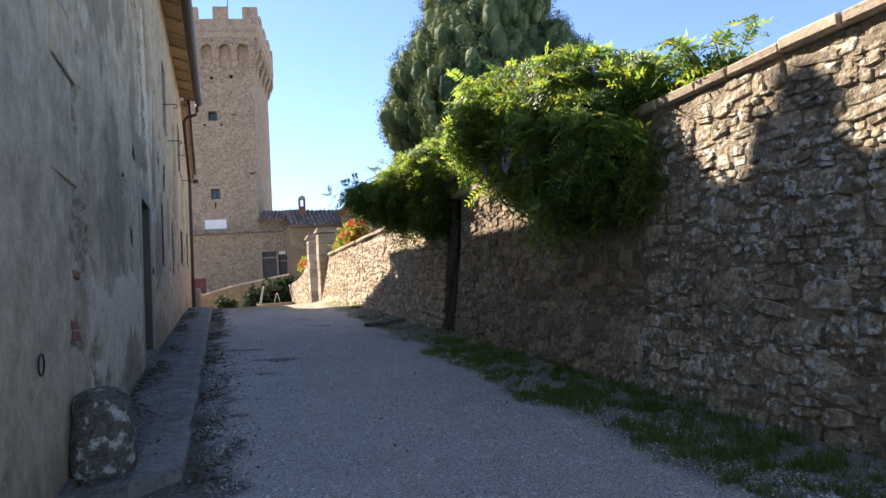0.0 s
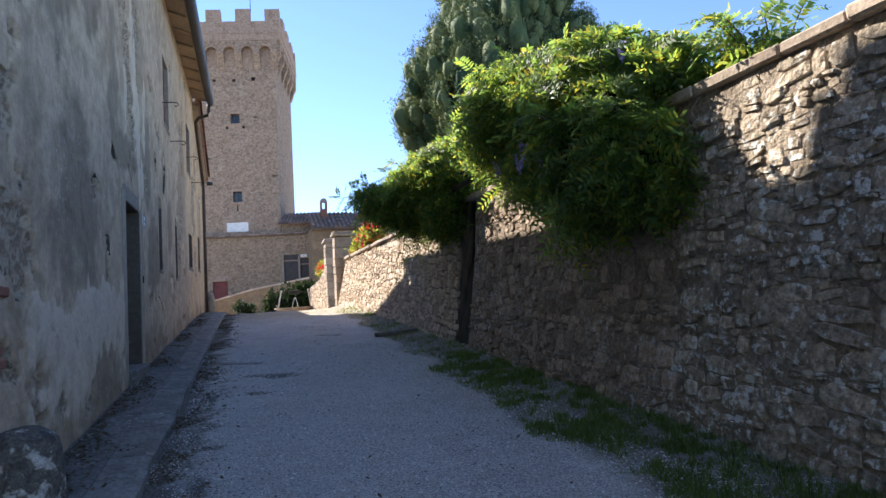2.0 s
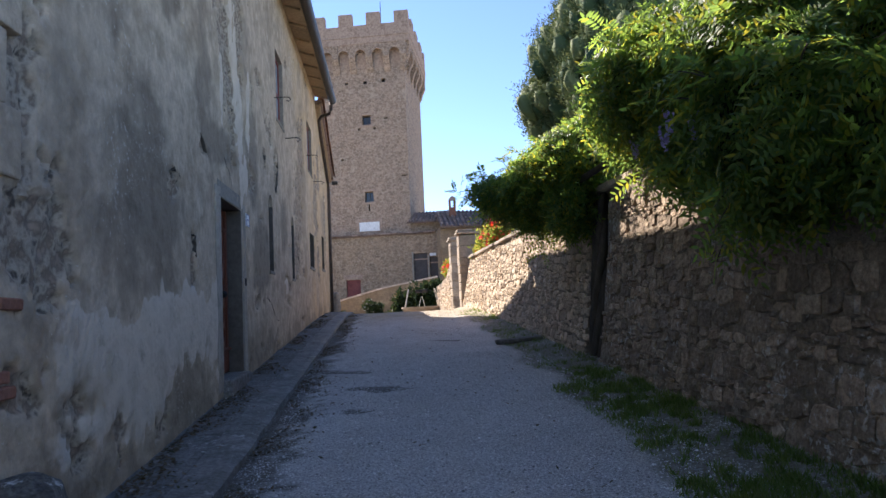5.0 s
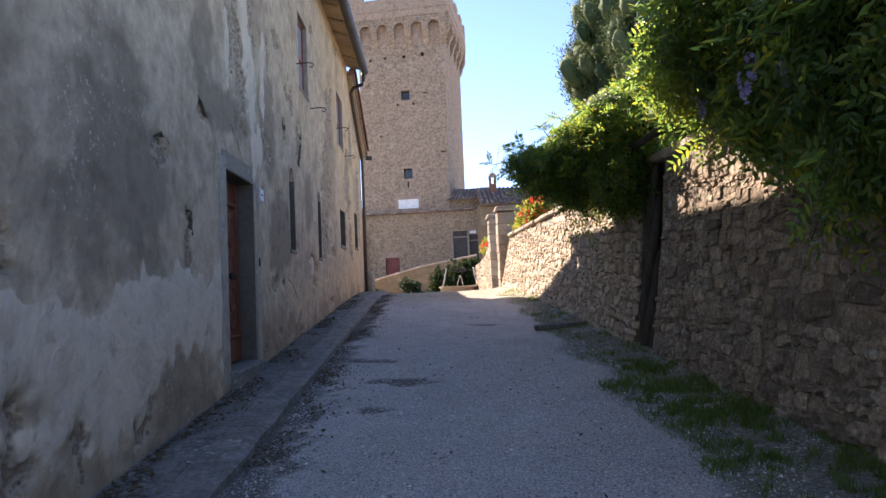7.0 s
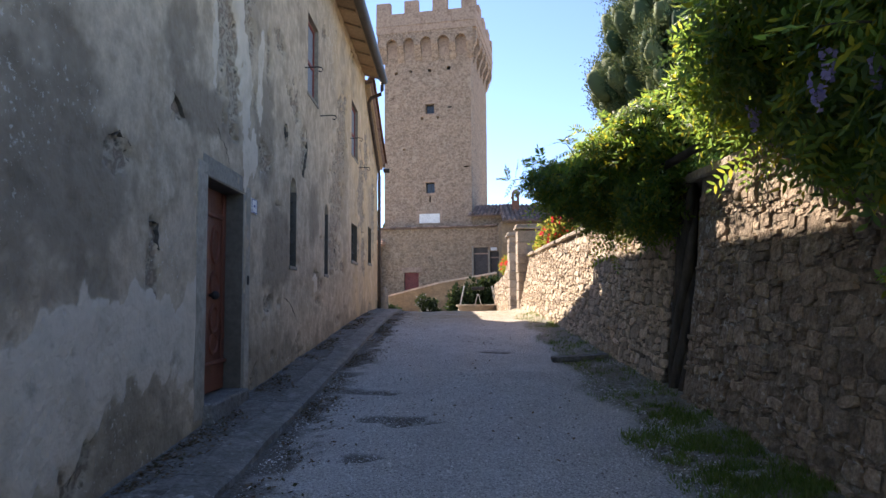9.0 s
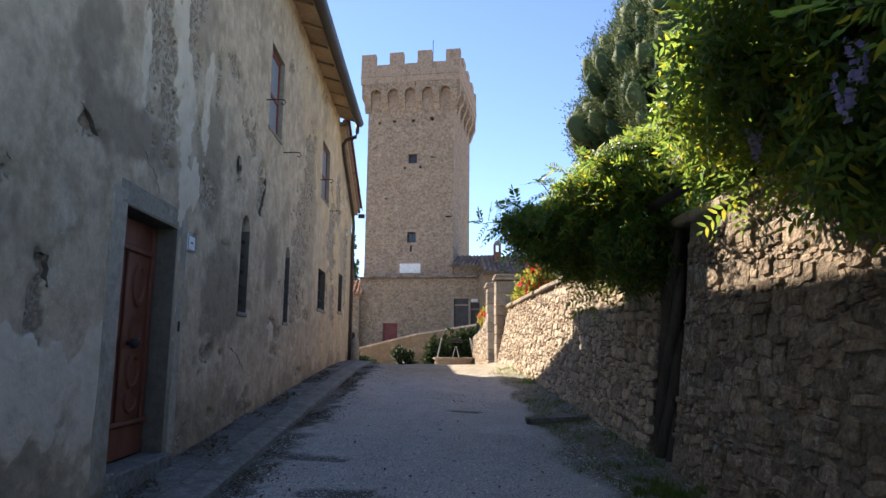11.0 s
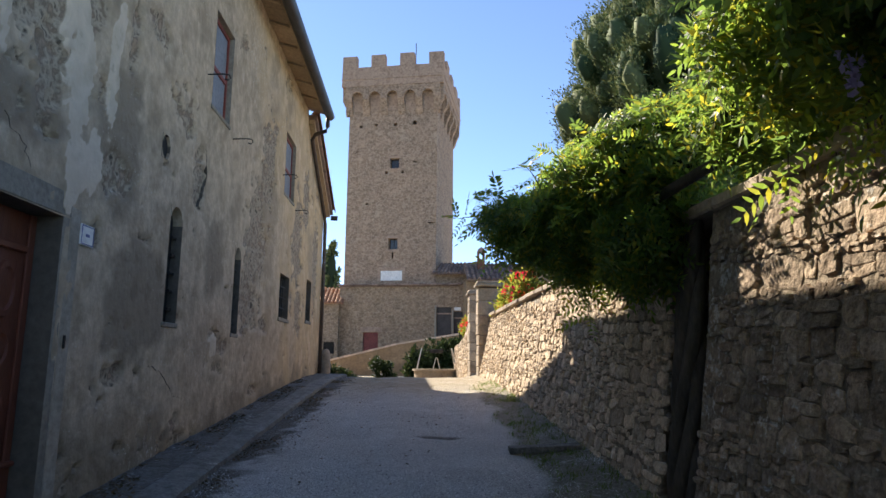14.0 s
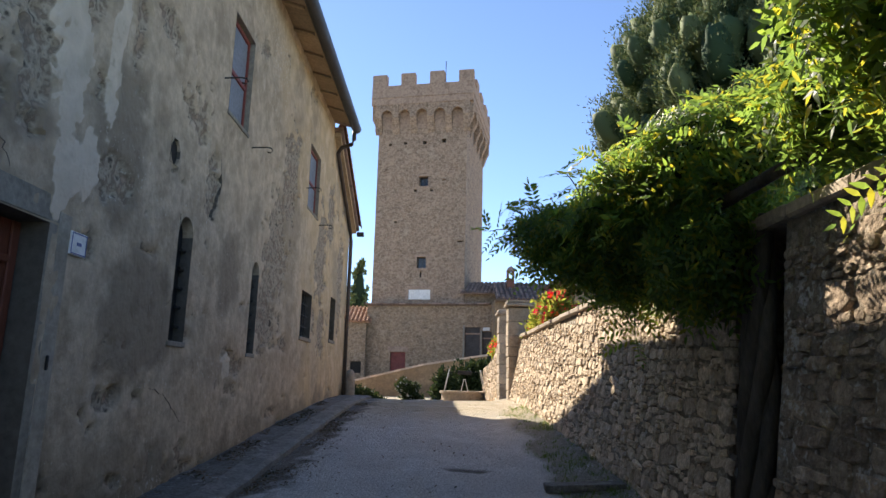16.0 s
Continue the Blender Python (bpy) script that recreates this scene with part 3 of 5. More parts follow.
def build_house_roof(parent):
    """Main slope with its eave, the lower end slope with a tiled verge."""
    s = math.tan(radians(17))
    bm = bmesh.new()
    prism(bm, [(0.42, EAVE_Z + 0.10), (0.42, EAVE_Z + 0.16), (-4.7, EAVE_Z + 0.16 + 5.12 * s), (-9.6, EAVE_Z + 0.1), (-9.6, EAVE_Z + 0.02), (-4.7, EAVE_Z + 5.12 * s)], HOUSE_Y0 - 0.3, RAKE_Y, "y")
    part("roof", bm, TILE_OLD, parent)
    bm = bmesh.new()
    prism(bm, [(RAKE_Y + 0.002, EAVE_Z + 0.02), (HOUSE_Y1 + 0.45, RAKE_END - 0.2), (HOUSE_Y1 + 0.45, RAKE_END - 0.12), (RAKE_Y + 0.002, EAVE_Z + 0.11)], -9.2, 0.20, "x")
    part("roof", bm, TILE_OLD, parent)
    # verge tiles
    d = Vector((0, HOUSE_Y1 + 0.45 - RAKE_Y, RAKE_END - 0.2 - EAVE_Z - 0.02))
    n = 9
    ang = math.degrees(math.atan2(d.z, d.y))
    for k in range(n):
        p = Vector((0.17, RAKE_Y, EAVE_Z + 0.13)) + d * (k / n)
        b2 = bmesh.new()
        pts = [(0.10 * math.cos(t), 0.10 * math.sin(t)) for t in np.linspace(-0.2, math.pi + 0.2, 9)]
        pts += [(0.08 * math.cos(t), 0.08 * math.sin(t)) for t in np.linspace(math.pi + 0.2, -0.2, 9)]
        prism(b2, pts, 0.0, d.length / n + 0.06, "y")
        b2.transform(pose(p.x, p.y, p.z, ang + 3.0))
        part("verge_tile", b2, TILE, parent)
    b2 = bmesh.new()
    prism(b2, [(RAKE_Y + 0.02, EAVE_Z - 0.12), (HOUSE_Y1 + 0.3, RAKE_END - 0.30), (HOUSE_Y1 + 0.3, RAKE_END - 0.2), (RAKE_Y + 0.02, EAVE_Z - 0.01)], 0.004, 0.14, "x")
    part("verge_course", b2, TAVELLA, parent, "pale brick course under the verge")
    # eave boards and rafters
    y = -0.6
    while y < RAKE_Y - 0.3:
        slats = [("rafter", bevelled(-0.02, 0.36, y, y + 0.075, EAVE_Z + 0.03, EAVE_Z + 0.075, 0.006)), ("eave_board", box(bmesh.new(), 0.0, 0.40, y + 0.003, y + 0.817, EAVE_Z + 0.077, EAVE_Z + 0.098))]
        for kind, piece in slats:
            for v in piece.verts:
                v.co.z += 0.286 * (0.40 - v.co.x)
            part(kind, piece, TAVELLA, parent)
        y += 0.82
    part("wall_plate", box(bmesh.new(), -0.3, 0.001, HOUSE_Y0, RAKE_Y - 0.01, EAVE_Z + 0.002, EAVE_Z + 0.20), PLASTER, parent)
    # gutter: half-round channel
    b3 = bmesh.new()
    pts = [(0.50 + 0.11 * math.cos(t), EAVE_Z + 0.11 + 0.11 * math.sin(t)) for t in np.linspace(math.pi, 2 * math.pi, 9)]
    pts += [(0.50 + 0.10 * math.cos(t), EAVE_Z + 0.11 + 0.10 * math.sin(t)) for t in np.linspace(2 * math.pi, math.pi, 9)]
    prism(b3, pts, HOUSE_Y0, RAKE_Y + 0.1, "y")
    part("gutter", b3, GUTTER, parent, "dark weathered metal gutter", True)
    b4 = bmesh.new()
    dz = (RAKE_END - EAVE_Z) / (HOUSE_Y1 - RAKE_Y)
    tube(b4, [(0.46, RAKE_Y + 0.02, EAVE_Z + 0.05), (0.46, RAKE_Y + 0.03, EAVE_Z - 0.18), (0.42, RAKE_Y + 0.05, EAVE_Z - 0.28), (0.16, RAKE_Y + 0.1, EAVE_Z - 0.36), (0.08, RAKE_Y + 0.18, EAVE_Z - 0.46),
              (0.07, RAKE_Y + 0.5, EAVE_Z - 0.40 + 0.5 * dz), (0.07, HOUSE_Y1 - 0.3, RAKE_END - 0.42), (0.07, HOUSE_Y1 - 0.12, RAKE_END - 0.6), (0.07, HOUSE_Y1 - 0.1, 4.0), (0.07, HOUSE_Y1 - 0.1, 1.2)], 0.05, 10)
    part("downpipe", b4, COPPER, parent, "dark rusty downpipe", True)
    b5 = bmesh.new()
    tube(b5, [(0.15, HOUSE_Y1 + 0.4, RAKE_END - 0.3), (0.34, HOUSE_Y1 + 0.4, RAKE_END - 0.3)], 0.07, 10)
    part("gutter_end", b5, GUTTER, parent)


# unseen block behind the house, added to cast shade over the forecourt
part("unseen_shade_block", box(bmesh.new(), -9.0, -1.75, HOUSE_Y1 + 0.002, 35.0, -0.7, 7.3), PLASTER, house)


build_house_roof(house)
ch = thing("chimney", HOUSE @ pose(-0.35, 10.88, EAVE_Z + 0.16), label="square plastered chimney on the house roof", category="chimney")
part("shaft", bevelled(-0.24, 0.24, -0.24, 0.24, 0.0, 1.4, 0.02), PLASTER, ch)
part("hood", bevelled(-0.15, 0.15, -0.15, 0.15, 1.4, 1.85, 0.05, 2), TILE_OLD, ch)

# ---- garden wall ----
wall = thing("garden_wall", label="old battered rubble stone garden wall with coping", category="wall", kind="structure")
WALL_Y0, WALL_Y1 = -5.0, 24.4


NICHE = (10.70, 11.40)


def core_x(y, z):
    return wall_x(y, z) + (0.46 if NICHE[0] < y < NICHE[1] else 0.0)


def build_wall_core():
    ys = sorted(set(np.round(np.arange(WALL_Y0, WALL_Y1, 0.25), 3)) | {WALL_Y1} | {e + d for e in NICHE for d in (-0.004, 0.004)})
    verts, faces = [], []
    K = 10
    for y in ys:
        g = ground_z(y) - 0.4
        for k in range(K + 1):
            z = lerp(g, WALL_TOP, k / K)
            verts.append((core_x(y, z) + 0.012 * fbm(y * 2, z * 2, 0), y, z))
        verts.append((4.95, y, WALL_TOP))
        verts.append((4.95, y, g))
    w = K + 3
    for j in range(len(ys) - 1):
        for i in range(w):
            a, b = j * w + i, j * w + (i + 1) % w
            faces.append((a, a + w, b + w, b))
    faces.append(tuple(range(w)))
    faces.append(tuple(range((len(ys) - 1) * w, len(ys) * w))[::-1])
    part("core", raw_mesh("core", verts, faces, MORTAR), None, wall)


build_wall_core()

# ---- the tower ----
TOWER_M = pose(4.25, 54.76, 0, 0, 0, -12.4)
tower = thing("castle_tower", TOWER_M, label="tall square rubble stone tower with battlements", category="tower")
TW, TD, OV = 7.15, 9.0, 0.55


def frame_wall(bm, x0, x1, z0, z1, y, holes, depth=0.5):
    """A wall face in the plane y with rectangular holes and their reveals."""
    xs = sorted({x0, x1} | {v for h in holes for v in h[:2]})
    zs = sorted({z0, z1} | {v for h in holes for v in h[2:]})
    for a, b in zip(xs, xs[1:]):
        for c, d in zip(zs, zs[1:]):
            if any(h[0] < (a + b) / 2 < h[1] and h[2] < (c + d) / 2 < h[3] for h in holes):
                continue
            bm.faces.new([bm.verts.new((p, y, q)) for p, q in ((a, c), (b, c), (b, d), (a, d))])
    for a, b, c, d in holes:
        o = [(a, c), (b, c), (b, d), (a, d)]
        for k in range(4):
            (p, q), (r, s) = o[k], o[(k + 1) % 4]
            bm.faces.new([bm.verts.new(v) for v in ((p, y, q), (p, y + depth, q), (r, y + depth, s), (r, y, s))])
    bmesh.ops.remove_doubles(bm, verts=bm.verts[:], dist=0.0005)
    bmesh.ops.recalc_face_normals(bm, faces=bm.faces[:])
    return bm


def build_tower():
    holes = [(-3.72, -3.0, 10.35, 11.2), (-3.72, -3.0, 16.8, 17.6)]
    small = [(-4.1, -3.9, 16.36, 16.56), (-2.8, -2.6, 16.36, 16.56), (-3.43, -3.31, 9.62, 10.1), (-5.05, -4.8, 20.3, 20.5), (-3.5, -3.22, 20.25, 20.5), (-1.95, -1.65, 20.3, 20.62), (-6.3, -6.05, 20.2, 20.4),
             (-0.6, -0.2, 12.3, 12.42), (-1.9, -1.55, 17.2, 17.3), (-5.6, -5.4, 13.9, 14.05)]
    bm = frame_wall(bmesh.new(), -TW, 0, 1.0, 21.6, 0, holes + small)
    for q in (((0, 0), (0, TD)), ((0, TD), (-TW, TD)), ((-TW, TD), (-TW, 0))):
        (a, b), (c, d) = q
        bm.faces.new([bm.verts.new(v) for v in ((a, b, 1.0), (c, d, 1.0), (c, d, 21.6), (a, b, 21.6))])
    bmesh.ops.remove_doubles(bm, verts=bm.verts[:], dist=0.001)
    part("shaft", bm, TOWER, tower)
    for a, b, c, d in small:
        # plate behind each cut hole; its shade is painted, not deep
        part("putlog_backing", box(bmesh.new(), a, b, 0.40, 0.44, c, d), INSIDE_SHADE, tower)
    for a, b, c, d in holes:
        w = thing("window")
        w.parent = tower
        part("pane", box(bmesh.new(), a, b, 0.42, 0.46, c, d), GLASS, w)
        part("frame", box(bmesh.new(), (a + b) / 2 - 0.03, (a + b) / 2 + 0.03, 0.38, 0.419, c, d), IRON, w)
        part("surround", bevelled(a - 0.16, b + 0.16, -0.03, 0.05, d + 0.002, d + 0.2, 0.02), TOWER_TOP, w)
        part("sill", bevelled(a - 0.16, b + 0.16, -0.05, 0.05, c - 0.17, c - 0.002, 0.02), TOWER_TOP, w)
    # parapet block on corbels
    z0, z1, z2 = 23.5, 25.1, 26.1
    bm = bmesh.new()
    t = 0.55
    box(bm, -TW - OV, OV, -OV, -OV + t, z0, z1)
    box(bm, -TW - OV, OV, TD + OV - t, TD + OV, z0, z1)
    box(bm, -TW - OV, -TW - OV + t, -OV + t, TD + OV - t, z0, z1)
    box(bm, OV - t, OV, -OV + t, TD + OV - t, z0, z1)
    part("parapet", bm, TOWER_TOP, tower)
    part("terrace", box(bmesh.new(), -TW, 0, 0, TD, 21.6, 23.9), TOWER_TOP, tower)
    part("string_course", bevelled(-TW - OV - 0.05, OV + 0.05, -OV - 0.05, TD + OV + 0.05, 24.05, 24.15, 0.02), TOWER_TOP, tower)
    wf = (TW + 2 * OV) / 7.0
    for k in range(4):
        for yy in (-OV, TD + OV - t):
            a = -TW - OV + 2 * k * wf
            part("merlon", bevelled(a, a + wf, yy + 0.002, yy + t, z1 - 0.02, z2 + 0.03 * ((k * 7) % 3), 0.03, 1, 0.02), TOWER_TOP, tower)
    ws = (TD + 2 * OV - 2 * t) / 7.0
    for k in range(3):
        for xx in (OV - t, -TW - OV):
            a = -OV + t + (2 * k + 1) * ws
            part("merlon", bevelled(xx, xx + t - 0.002, a, a + ws, z1 - 0.02, z2, 0.03, 1, 0.02), TOWER_TOP, tower)
    # corbels with little arches between
    prof = [(0.0, 21.15), (-0.16, 21.5), (-0.28, 21.9), (-OV + 0.03, 22.4), (-OV + 0.03, 23.5), (0.0, 23.5)]
    def ring(along, m):
        n = 5
        step = along / n
        for k in range(n + 1):
            c = k * step
            b2 = bmesh.new()
            prism(b2, prof, c - 0.26, c + 0.26, "x")
            for v in b2.verts:
                v.co += Vector(noise.noise_vector(v.co * 1.3 + Vector((k, along, 0)))) * 0.06
            b2.transform(m)
            part("corbel", b2, TOWER, tower)
            if k < n:
                b3 = bmesh.new()
                r = (step - 0.52) / 2
                cx = c + step / 2
                out = [(cx - r, 23.5)] + [(cx - r * math.cos(t), 22.55 + 0.5 * math.sin(t)) for t in np.linspace(0, math.pi, 9)] + [(cx + r, 23.5)]
                prism(b3, out, -OV + 0.05, -0.12, "y")
                b3.transform(m)
                part("arch", b3, TOWER, tower)
    ring(TW, Matrix.Translation((-TW, 0, 0)))
    ring(TD, Matrix.Rotation(math.pi / 2, 4, "Z"))
    ring(TD, Matrix.Translation((-TW, TD, 0)) @ Matrix.Rotation(-math.pi / 2, 4, "Z"))
    bm = bmesh.new()
    tube(bm, [(-2.2, 2.0, 23.9), (-2.2, 2.0, 28.2)], 0.03, 6)
    part("mast", bm, IRON, tower, "thin iron mast")


build_tower()


# ---- openings of the long house ----
def opening(name, key, label, category, lining=None):
    a, b, c, d = OPENINGS[key]
    ob = thing(name, HOUSE, label=label, category=category, kind="structure")
    bm = bmesh.new()
    o = [(a, c), (b, c), (b, d), (a, d)]
    for k in range(4):
        (p, q), (r, s) = o[k], o[(k + 1) % 4]
        bm.faces.new([bm.verts.new(v) for v in ((0.003, p, q), (-0.355, p, q), (-0.355, r, s), (0.003, r, s))])
    bmesh.ops.remove_doubles(bm, verts=bm.verts[:], dist=0.0005)
    bmesh.ops.recalc_face_normals(bm, faces=bm.faces[:])
    bmesh.ops.reverse_faces(bm, faces=bm.faces[:])
    part("reveal", bm, lining or SURROUND, ob)
    return ob, a, b, c, d


def oval(bm, y, z, ry, rz, x0, x1, ring=0.02):
    """A raised oval moulding on a face in the plane x."""
    n = 20
    rows = []
    for rr, xx in ((1.0, x0), (0.95, x1), (1 - ring / ry * 1.6, x1), (1 - ring / ry * 2.2, x0 + 0.002)):
        rows.append([bm.verts.new((xx, y + ry * rr * math.cos(2 * math.pi * k / n), z + rz * rr * math.sin(2 * math.pi * k / n))) for k in range(n)])
    for p, q in zip(rows, rows[1:]):
        for k in range(n):
            bm.faces.new((p[k], p[(k + 1) % n], q[(k + 1) % n], q[k]))
    bm.faces.new(rows[-1])
    return bm


def build_door():
    ob, a, b, c, d = opening("door_1", "door", "closed red-brown panelled wooden door in a grey stone surround", "door", RECESS_SHADE)
    x = -0.20
    part("leaf", box(bmesh.new(), x - 0.05, x, a + 0.01, b - 0.01, c + 0.015, d - 0.01), DOORWOOD, ob)
    mid = (a + b) / 2
    for y0, y1, z0, z1 in ((a + 0.012, a + 0.09, c + 0.02, d - 0.012), (b - 0.09, b - 0.012, c + 0.02, d - 0.012), (mid - 0.045, mid + 0.045, c + 0.3, d - 0.31)):
        part("stile", bevelled(x + 0.0005, x + 0.022, y0, y1, z0, z1, 0.006), DOORWOOD, ob)
    for z0, z1 in ((c + 0.02, c + 0.29), (d - 0.30, d - 0.25)):
        part("rail", bevelled(x + 0.0005, x + 0.03, a + 0.092, b - 0.092, z0, z1, 0.008), DOORWOOD, ob)
    part("weatherboard", bevelled(x + 0.001, x + 0.06, a + 0.02, b - 0.02, c + 0.292, c + 0.33, 0.01), DOORWOOD, ob)
    for yc in ((a + mid) / 2 + 0.02, (b + mid) / 2 - 0.02):
        for zc, rz in ((d - 0.58, 0.21), (d - 1.0, 0.15), (c + 0.75, 0.17), (c + 0.5, 0.12)):
            part("panel", oval(bmesh.new(), yc, zc, 0.13, rz, x + 0.0008, x + 0.02), DOORWOOD, ob)
    bm = bmesh.new()
    bmesh.ops.create_uvsphere(bm, u_segments=12, v_segments=8, radius=0.045, matrix=Matrix.Translation((x + 0.075, mid + 0.08, c + 1.0)))
    tube(bm, [(x, mid + 0.08, c + 1.0), (x + 0.06, mid + 0.08, c + 1.0)], 0.018, 8)
    part("knob", bm, IRON, ob, "black round iron knob", True)
    part("jamb", bevelled(-0.05, 0.010, a - 0.24, a - 0.003, c - 0.12, d + 0.12, 0.006, 1, 0.006), PALE, ob, "pale grey painted jamb")
    part("jamb", bevelled(-0.05, 0.010, b + 0.10, b + 0.25, c - 0.12, d + 0.10, 0.006, 1, 0.008), PALE, ob)
    part("jamb", bevelled(-0.05, 0.006, b + 0.003, b + 0.099, c - 0.12, d + 0.004, 0.006, 1, 0.003), SURROUND, ob)
    part("lintel", bevelled(-0.05, 0.008, a - 0.12, b + 0.12, d + 0.006, d + 0.20, 0.008, 1, 0.010), SURROUND, ob)
    part("threshold", bevelled(-0.34, 0.10, a - 0.02, b + 0.02, c - 0.20, c + 0.004, 0.015, 1, 0.004), PAVING, ob)
    part("bolt_keeper", bevelled(0.012, 0.03, b + 0.15, b + 0.165, c + 1.12, c + 1.22, 0.003), IRON, ob)


build_door()


def build_slit(name, key):
    ob, a, b, c, d = opening(name, key, "narrow arched dark slit window with iron pegs", "window", RECESS_SHADE)
    r = (b - a) / 2
    cy = (a + b) / 2
    for s in (-1, 1):
        bm = bmesh.new()
        pts = [(cy + s * r, d), (cy + s * r, d - r)] + [(cy + s * r * math.cos(t), d - r + r * math.sin(t)) for t in np.linspace(0.001, math.pi / 2 - 0.001, 8)] + [(cy, d)]
        prism(bm, pts[:1] + pts[2:], -0.355, 0.004, "x")
        part("arch", bm, PLASTER, ob)
    # near-black panel: the slit's inner darkness is in its colour
    part("pane", box(bmesh.new(), -0.14, -0.11, a + 0.002, b - 0.002, c, d), INSIDE_SHADE, ob)
    k = 0
    z = c + 0.16
    while z < d - r:
        bm = bmesh.new()
        tube(bm, [(-0.07, b - 0.002, z), (-0.07, b - 0.11, z)], 0.02, 6)
        part("peg", bm, IRON, ob)
        z += 0.2
    part("sill", bevelled(-0.3, 0.02, a - 0.03, b + 0.03, c - 0.05, c + 0.004, 0.008), SURROUND, ob)


build_slit("window_1", "slit_a")
build_slit("window_2", "slit_b")


def build_grille(name, key):
    ob, a, b, c, d = opening(name, key, "small square dark window behind an iron grille", "window", RECESS_SHADE)
    part("pane", box(bmesh.new(), -0.18, -0.15, a + 0.002, b - 0.002, c, d), GLASS, ob)
    for k in range(1, 5):
        bm = bmesh.new()
        y = lerp(a, b, k / 5)
        tube(bm, [(-0.09, y, c + 0.004), (-0.09, y, d - 0.002)], 0.012, 6)
        part("bar", bm, IRON, ob)
    for k in (1, 2, 3):
        bm = bmesh.new()
        z = lerp(c, d, k / 4)
        tube(bm, [(-0.075, a + 0.002, z), (-0.075, b - 0.002, z)], 0.011, 6)
        part("bar", bm, IRON, ob)
    part("sill", bevelled(-0.3, 0.03, a - 0.05, b + 0.05, c - 0.07, c + 0.004, 0.01), SURROUND, ob)


build_grille("window_3", "low_c")
build_grille("window_4", "low_d")


def build_shutter_window(name, key, hooks):
    ob, a, b, c, d = opening(name, key, "upper window with red frame and half-closed grey shutters", "window")
    x = -0.085
    part("pane", box(bmesh.new(), -0.33, -0.30, a, b, c, d), GLASS, ob)
    mz = lerp(c, d, 0.47)
    part("shutter", bevelled(x - 0.03, x, a + 0.06, b - 0.05, mz + 0.03, d - 0.06, 0.006), SHUTTER, ob)
    part("shutter", bevelled(x - 0.03, x, a + 0.06, b - 0.05, c + 0.03, mz - 0.03, 0.006), SHUTTER, ob)
    for y0, y1, z0, z1 in ((a + 0.004, a + 0.06, c, d), (b - 0.05, b - 0.004, c, d), (a + 0.061, b - 0.051, d - 0.06, d - 0.003), (a + 0.061, b - 0.051, mz - 0.028, mz + 0.028)):
        part("frame", bevelled(x - 0.05, x + 0.02, y0, y1, z0, z1, 0.005), REDWOOD, ob)
    part("sill", bevelled(-0.3, 0.02, a - 0.02, b + 0.02, c - 0.05, c + 0.003, 0.008), SURROUND, ob)
    for y, z in hooks:
        bm = bmesh.new()
        tube(bm, [(-0.01, y, z), (0.20, y, z + 0.01), (0.27, y, z), (0.29, y, z - 0.04), (0.26, y, z - 0.07), (0.22, y, z - 0.055)], 0.009, 6)
        part("hook", bm, IRON, ob, "thin black iron hook")


build_shutter_window("window_5", "up_a", ((13.66, 5.56), (14.92, 5.14)))
build_shutter_window("window_6", "up_b", ((18.4, 5.6), (19.8, 5.2)))
ob, a, b, c, d = opening("vent_1", "hole", "small dark oval hole through the plaster", "vent", RECESS_SHADE)
# shallow plate coloured near-black in place of the hole's own shade
part("backing", box(bmesh.new(), -0.05, -0.03, a + 0.002, b - 0.002, c + 0.002, d - 0.002), INSIDE_SHADE, ob)
for ys, zs in ((-1, -1), (-1, 1), (1, -1), (1, 1)):
    cy, cz, ry, rz = (a + b) / 2, (c + d) / 2, (b - a) / 2, (d - c) / 2
    bm = bmesh.new()
    pts = [(cy + ys * ry, cz + zs * rz)] + [(cy + ys * ry * math.cos(t), cz + zs * rz * math.sin(t)) for t in np.linspace(0.3, math.pi / 2 - 0.3, 5)]
    prism(bm, pts, -0.028, 0.004, "x")
    part("corner", bm, PLASTER, ob)

plaque = thing("house_number_plaque", HOUSE @ pose(0.012, 11.05, 2.985), label="small white enamel number plaque with blue edge", category="plaque")
bm = bevelled(-0.006, 0.010, -0.105, 0.105, -0.085, 0.085, 0.004)
part("plate", bm, WHITE, plaque)
for y0, y1, z0, z1 in ((-0.098, 0.098, 0.07, 0.078), (-0.098, 0.098, -0.078, -0.07), (-0.098, -0.09, -0.069, 0.069), (0.09, 0.098, -0.069, 0.069)):
    part("edge", box(bmesh.new(), 0.0103, 0.013, y0, y1, z0, z1), BLUEINK, plaque)
part("numeral_bar", box(bmesh.new(), 0.0103, 0.013, -0.03, 0.03, -0.012, 0.012), BLUEINK, plaque)

# quoin blocks laid bare at the near end of the plaster
rng = random.Random(5)
z = 2.45
k = 0
while z < 4.5:
    h = rng.uniform(0.26, 0.44)
    y1 = 5.42 - (0.14 if k % 2 else 0.0) + rng.uniform(-0.05, 0.05)
    b2 = bevelled(-0.10, 0.004 + rng.uniform(0, 0.012), 4.75 - rng.uniform(0, 0.12), y1, z + 0.002, z + h, 0.014, 2, 0.01)
    part("quoin", b2, PLASTER, house)
    z += h + 0.004
    k += 1

for y0, z0 in ((5.22, 1.34), (5.28, 1.78), (5.16, 1.42)):
    part("brick", bevelled(-0.06, 0.012, y0, y0 + 0.2, z0, z0 + 0.062, 0.008, 1, 0.006), BRICK, house)

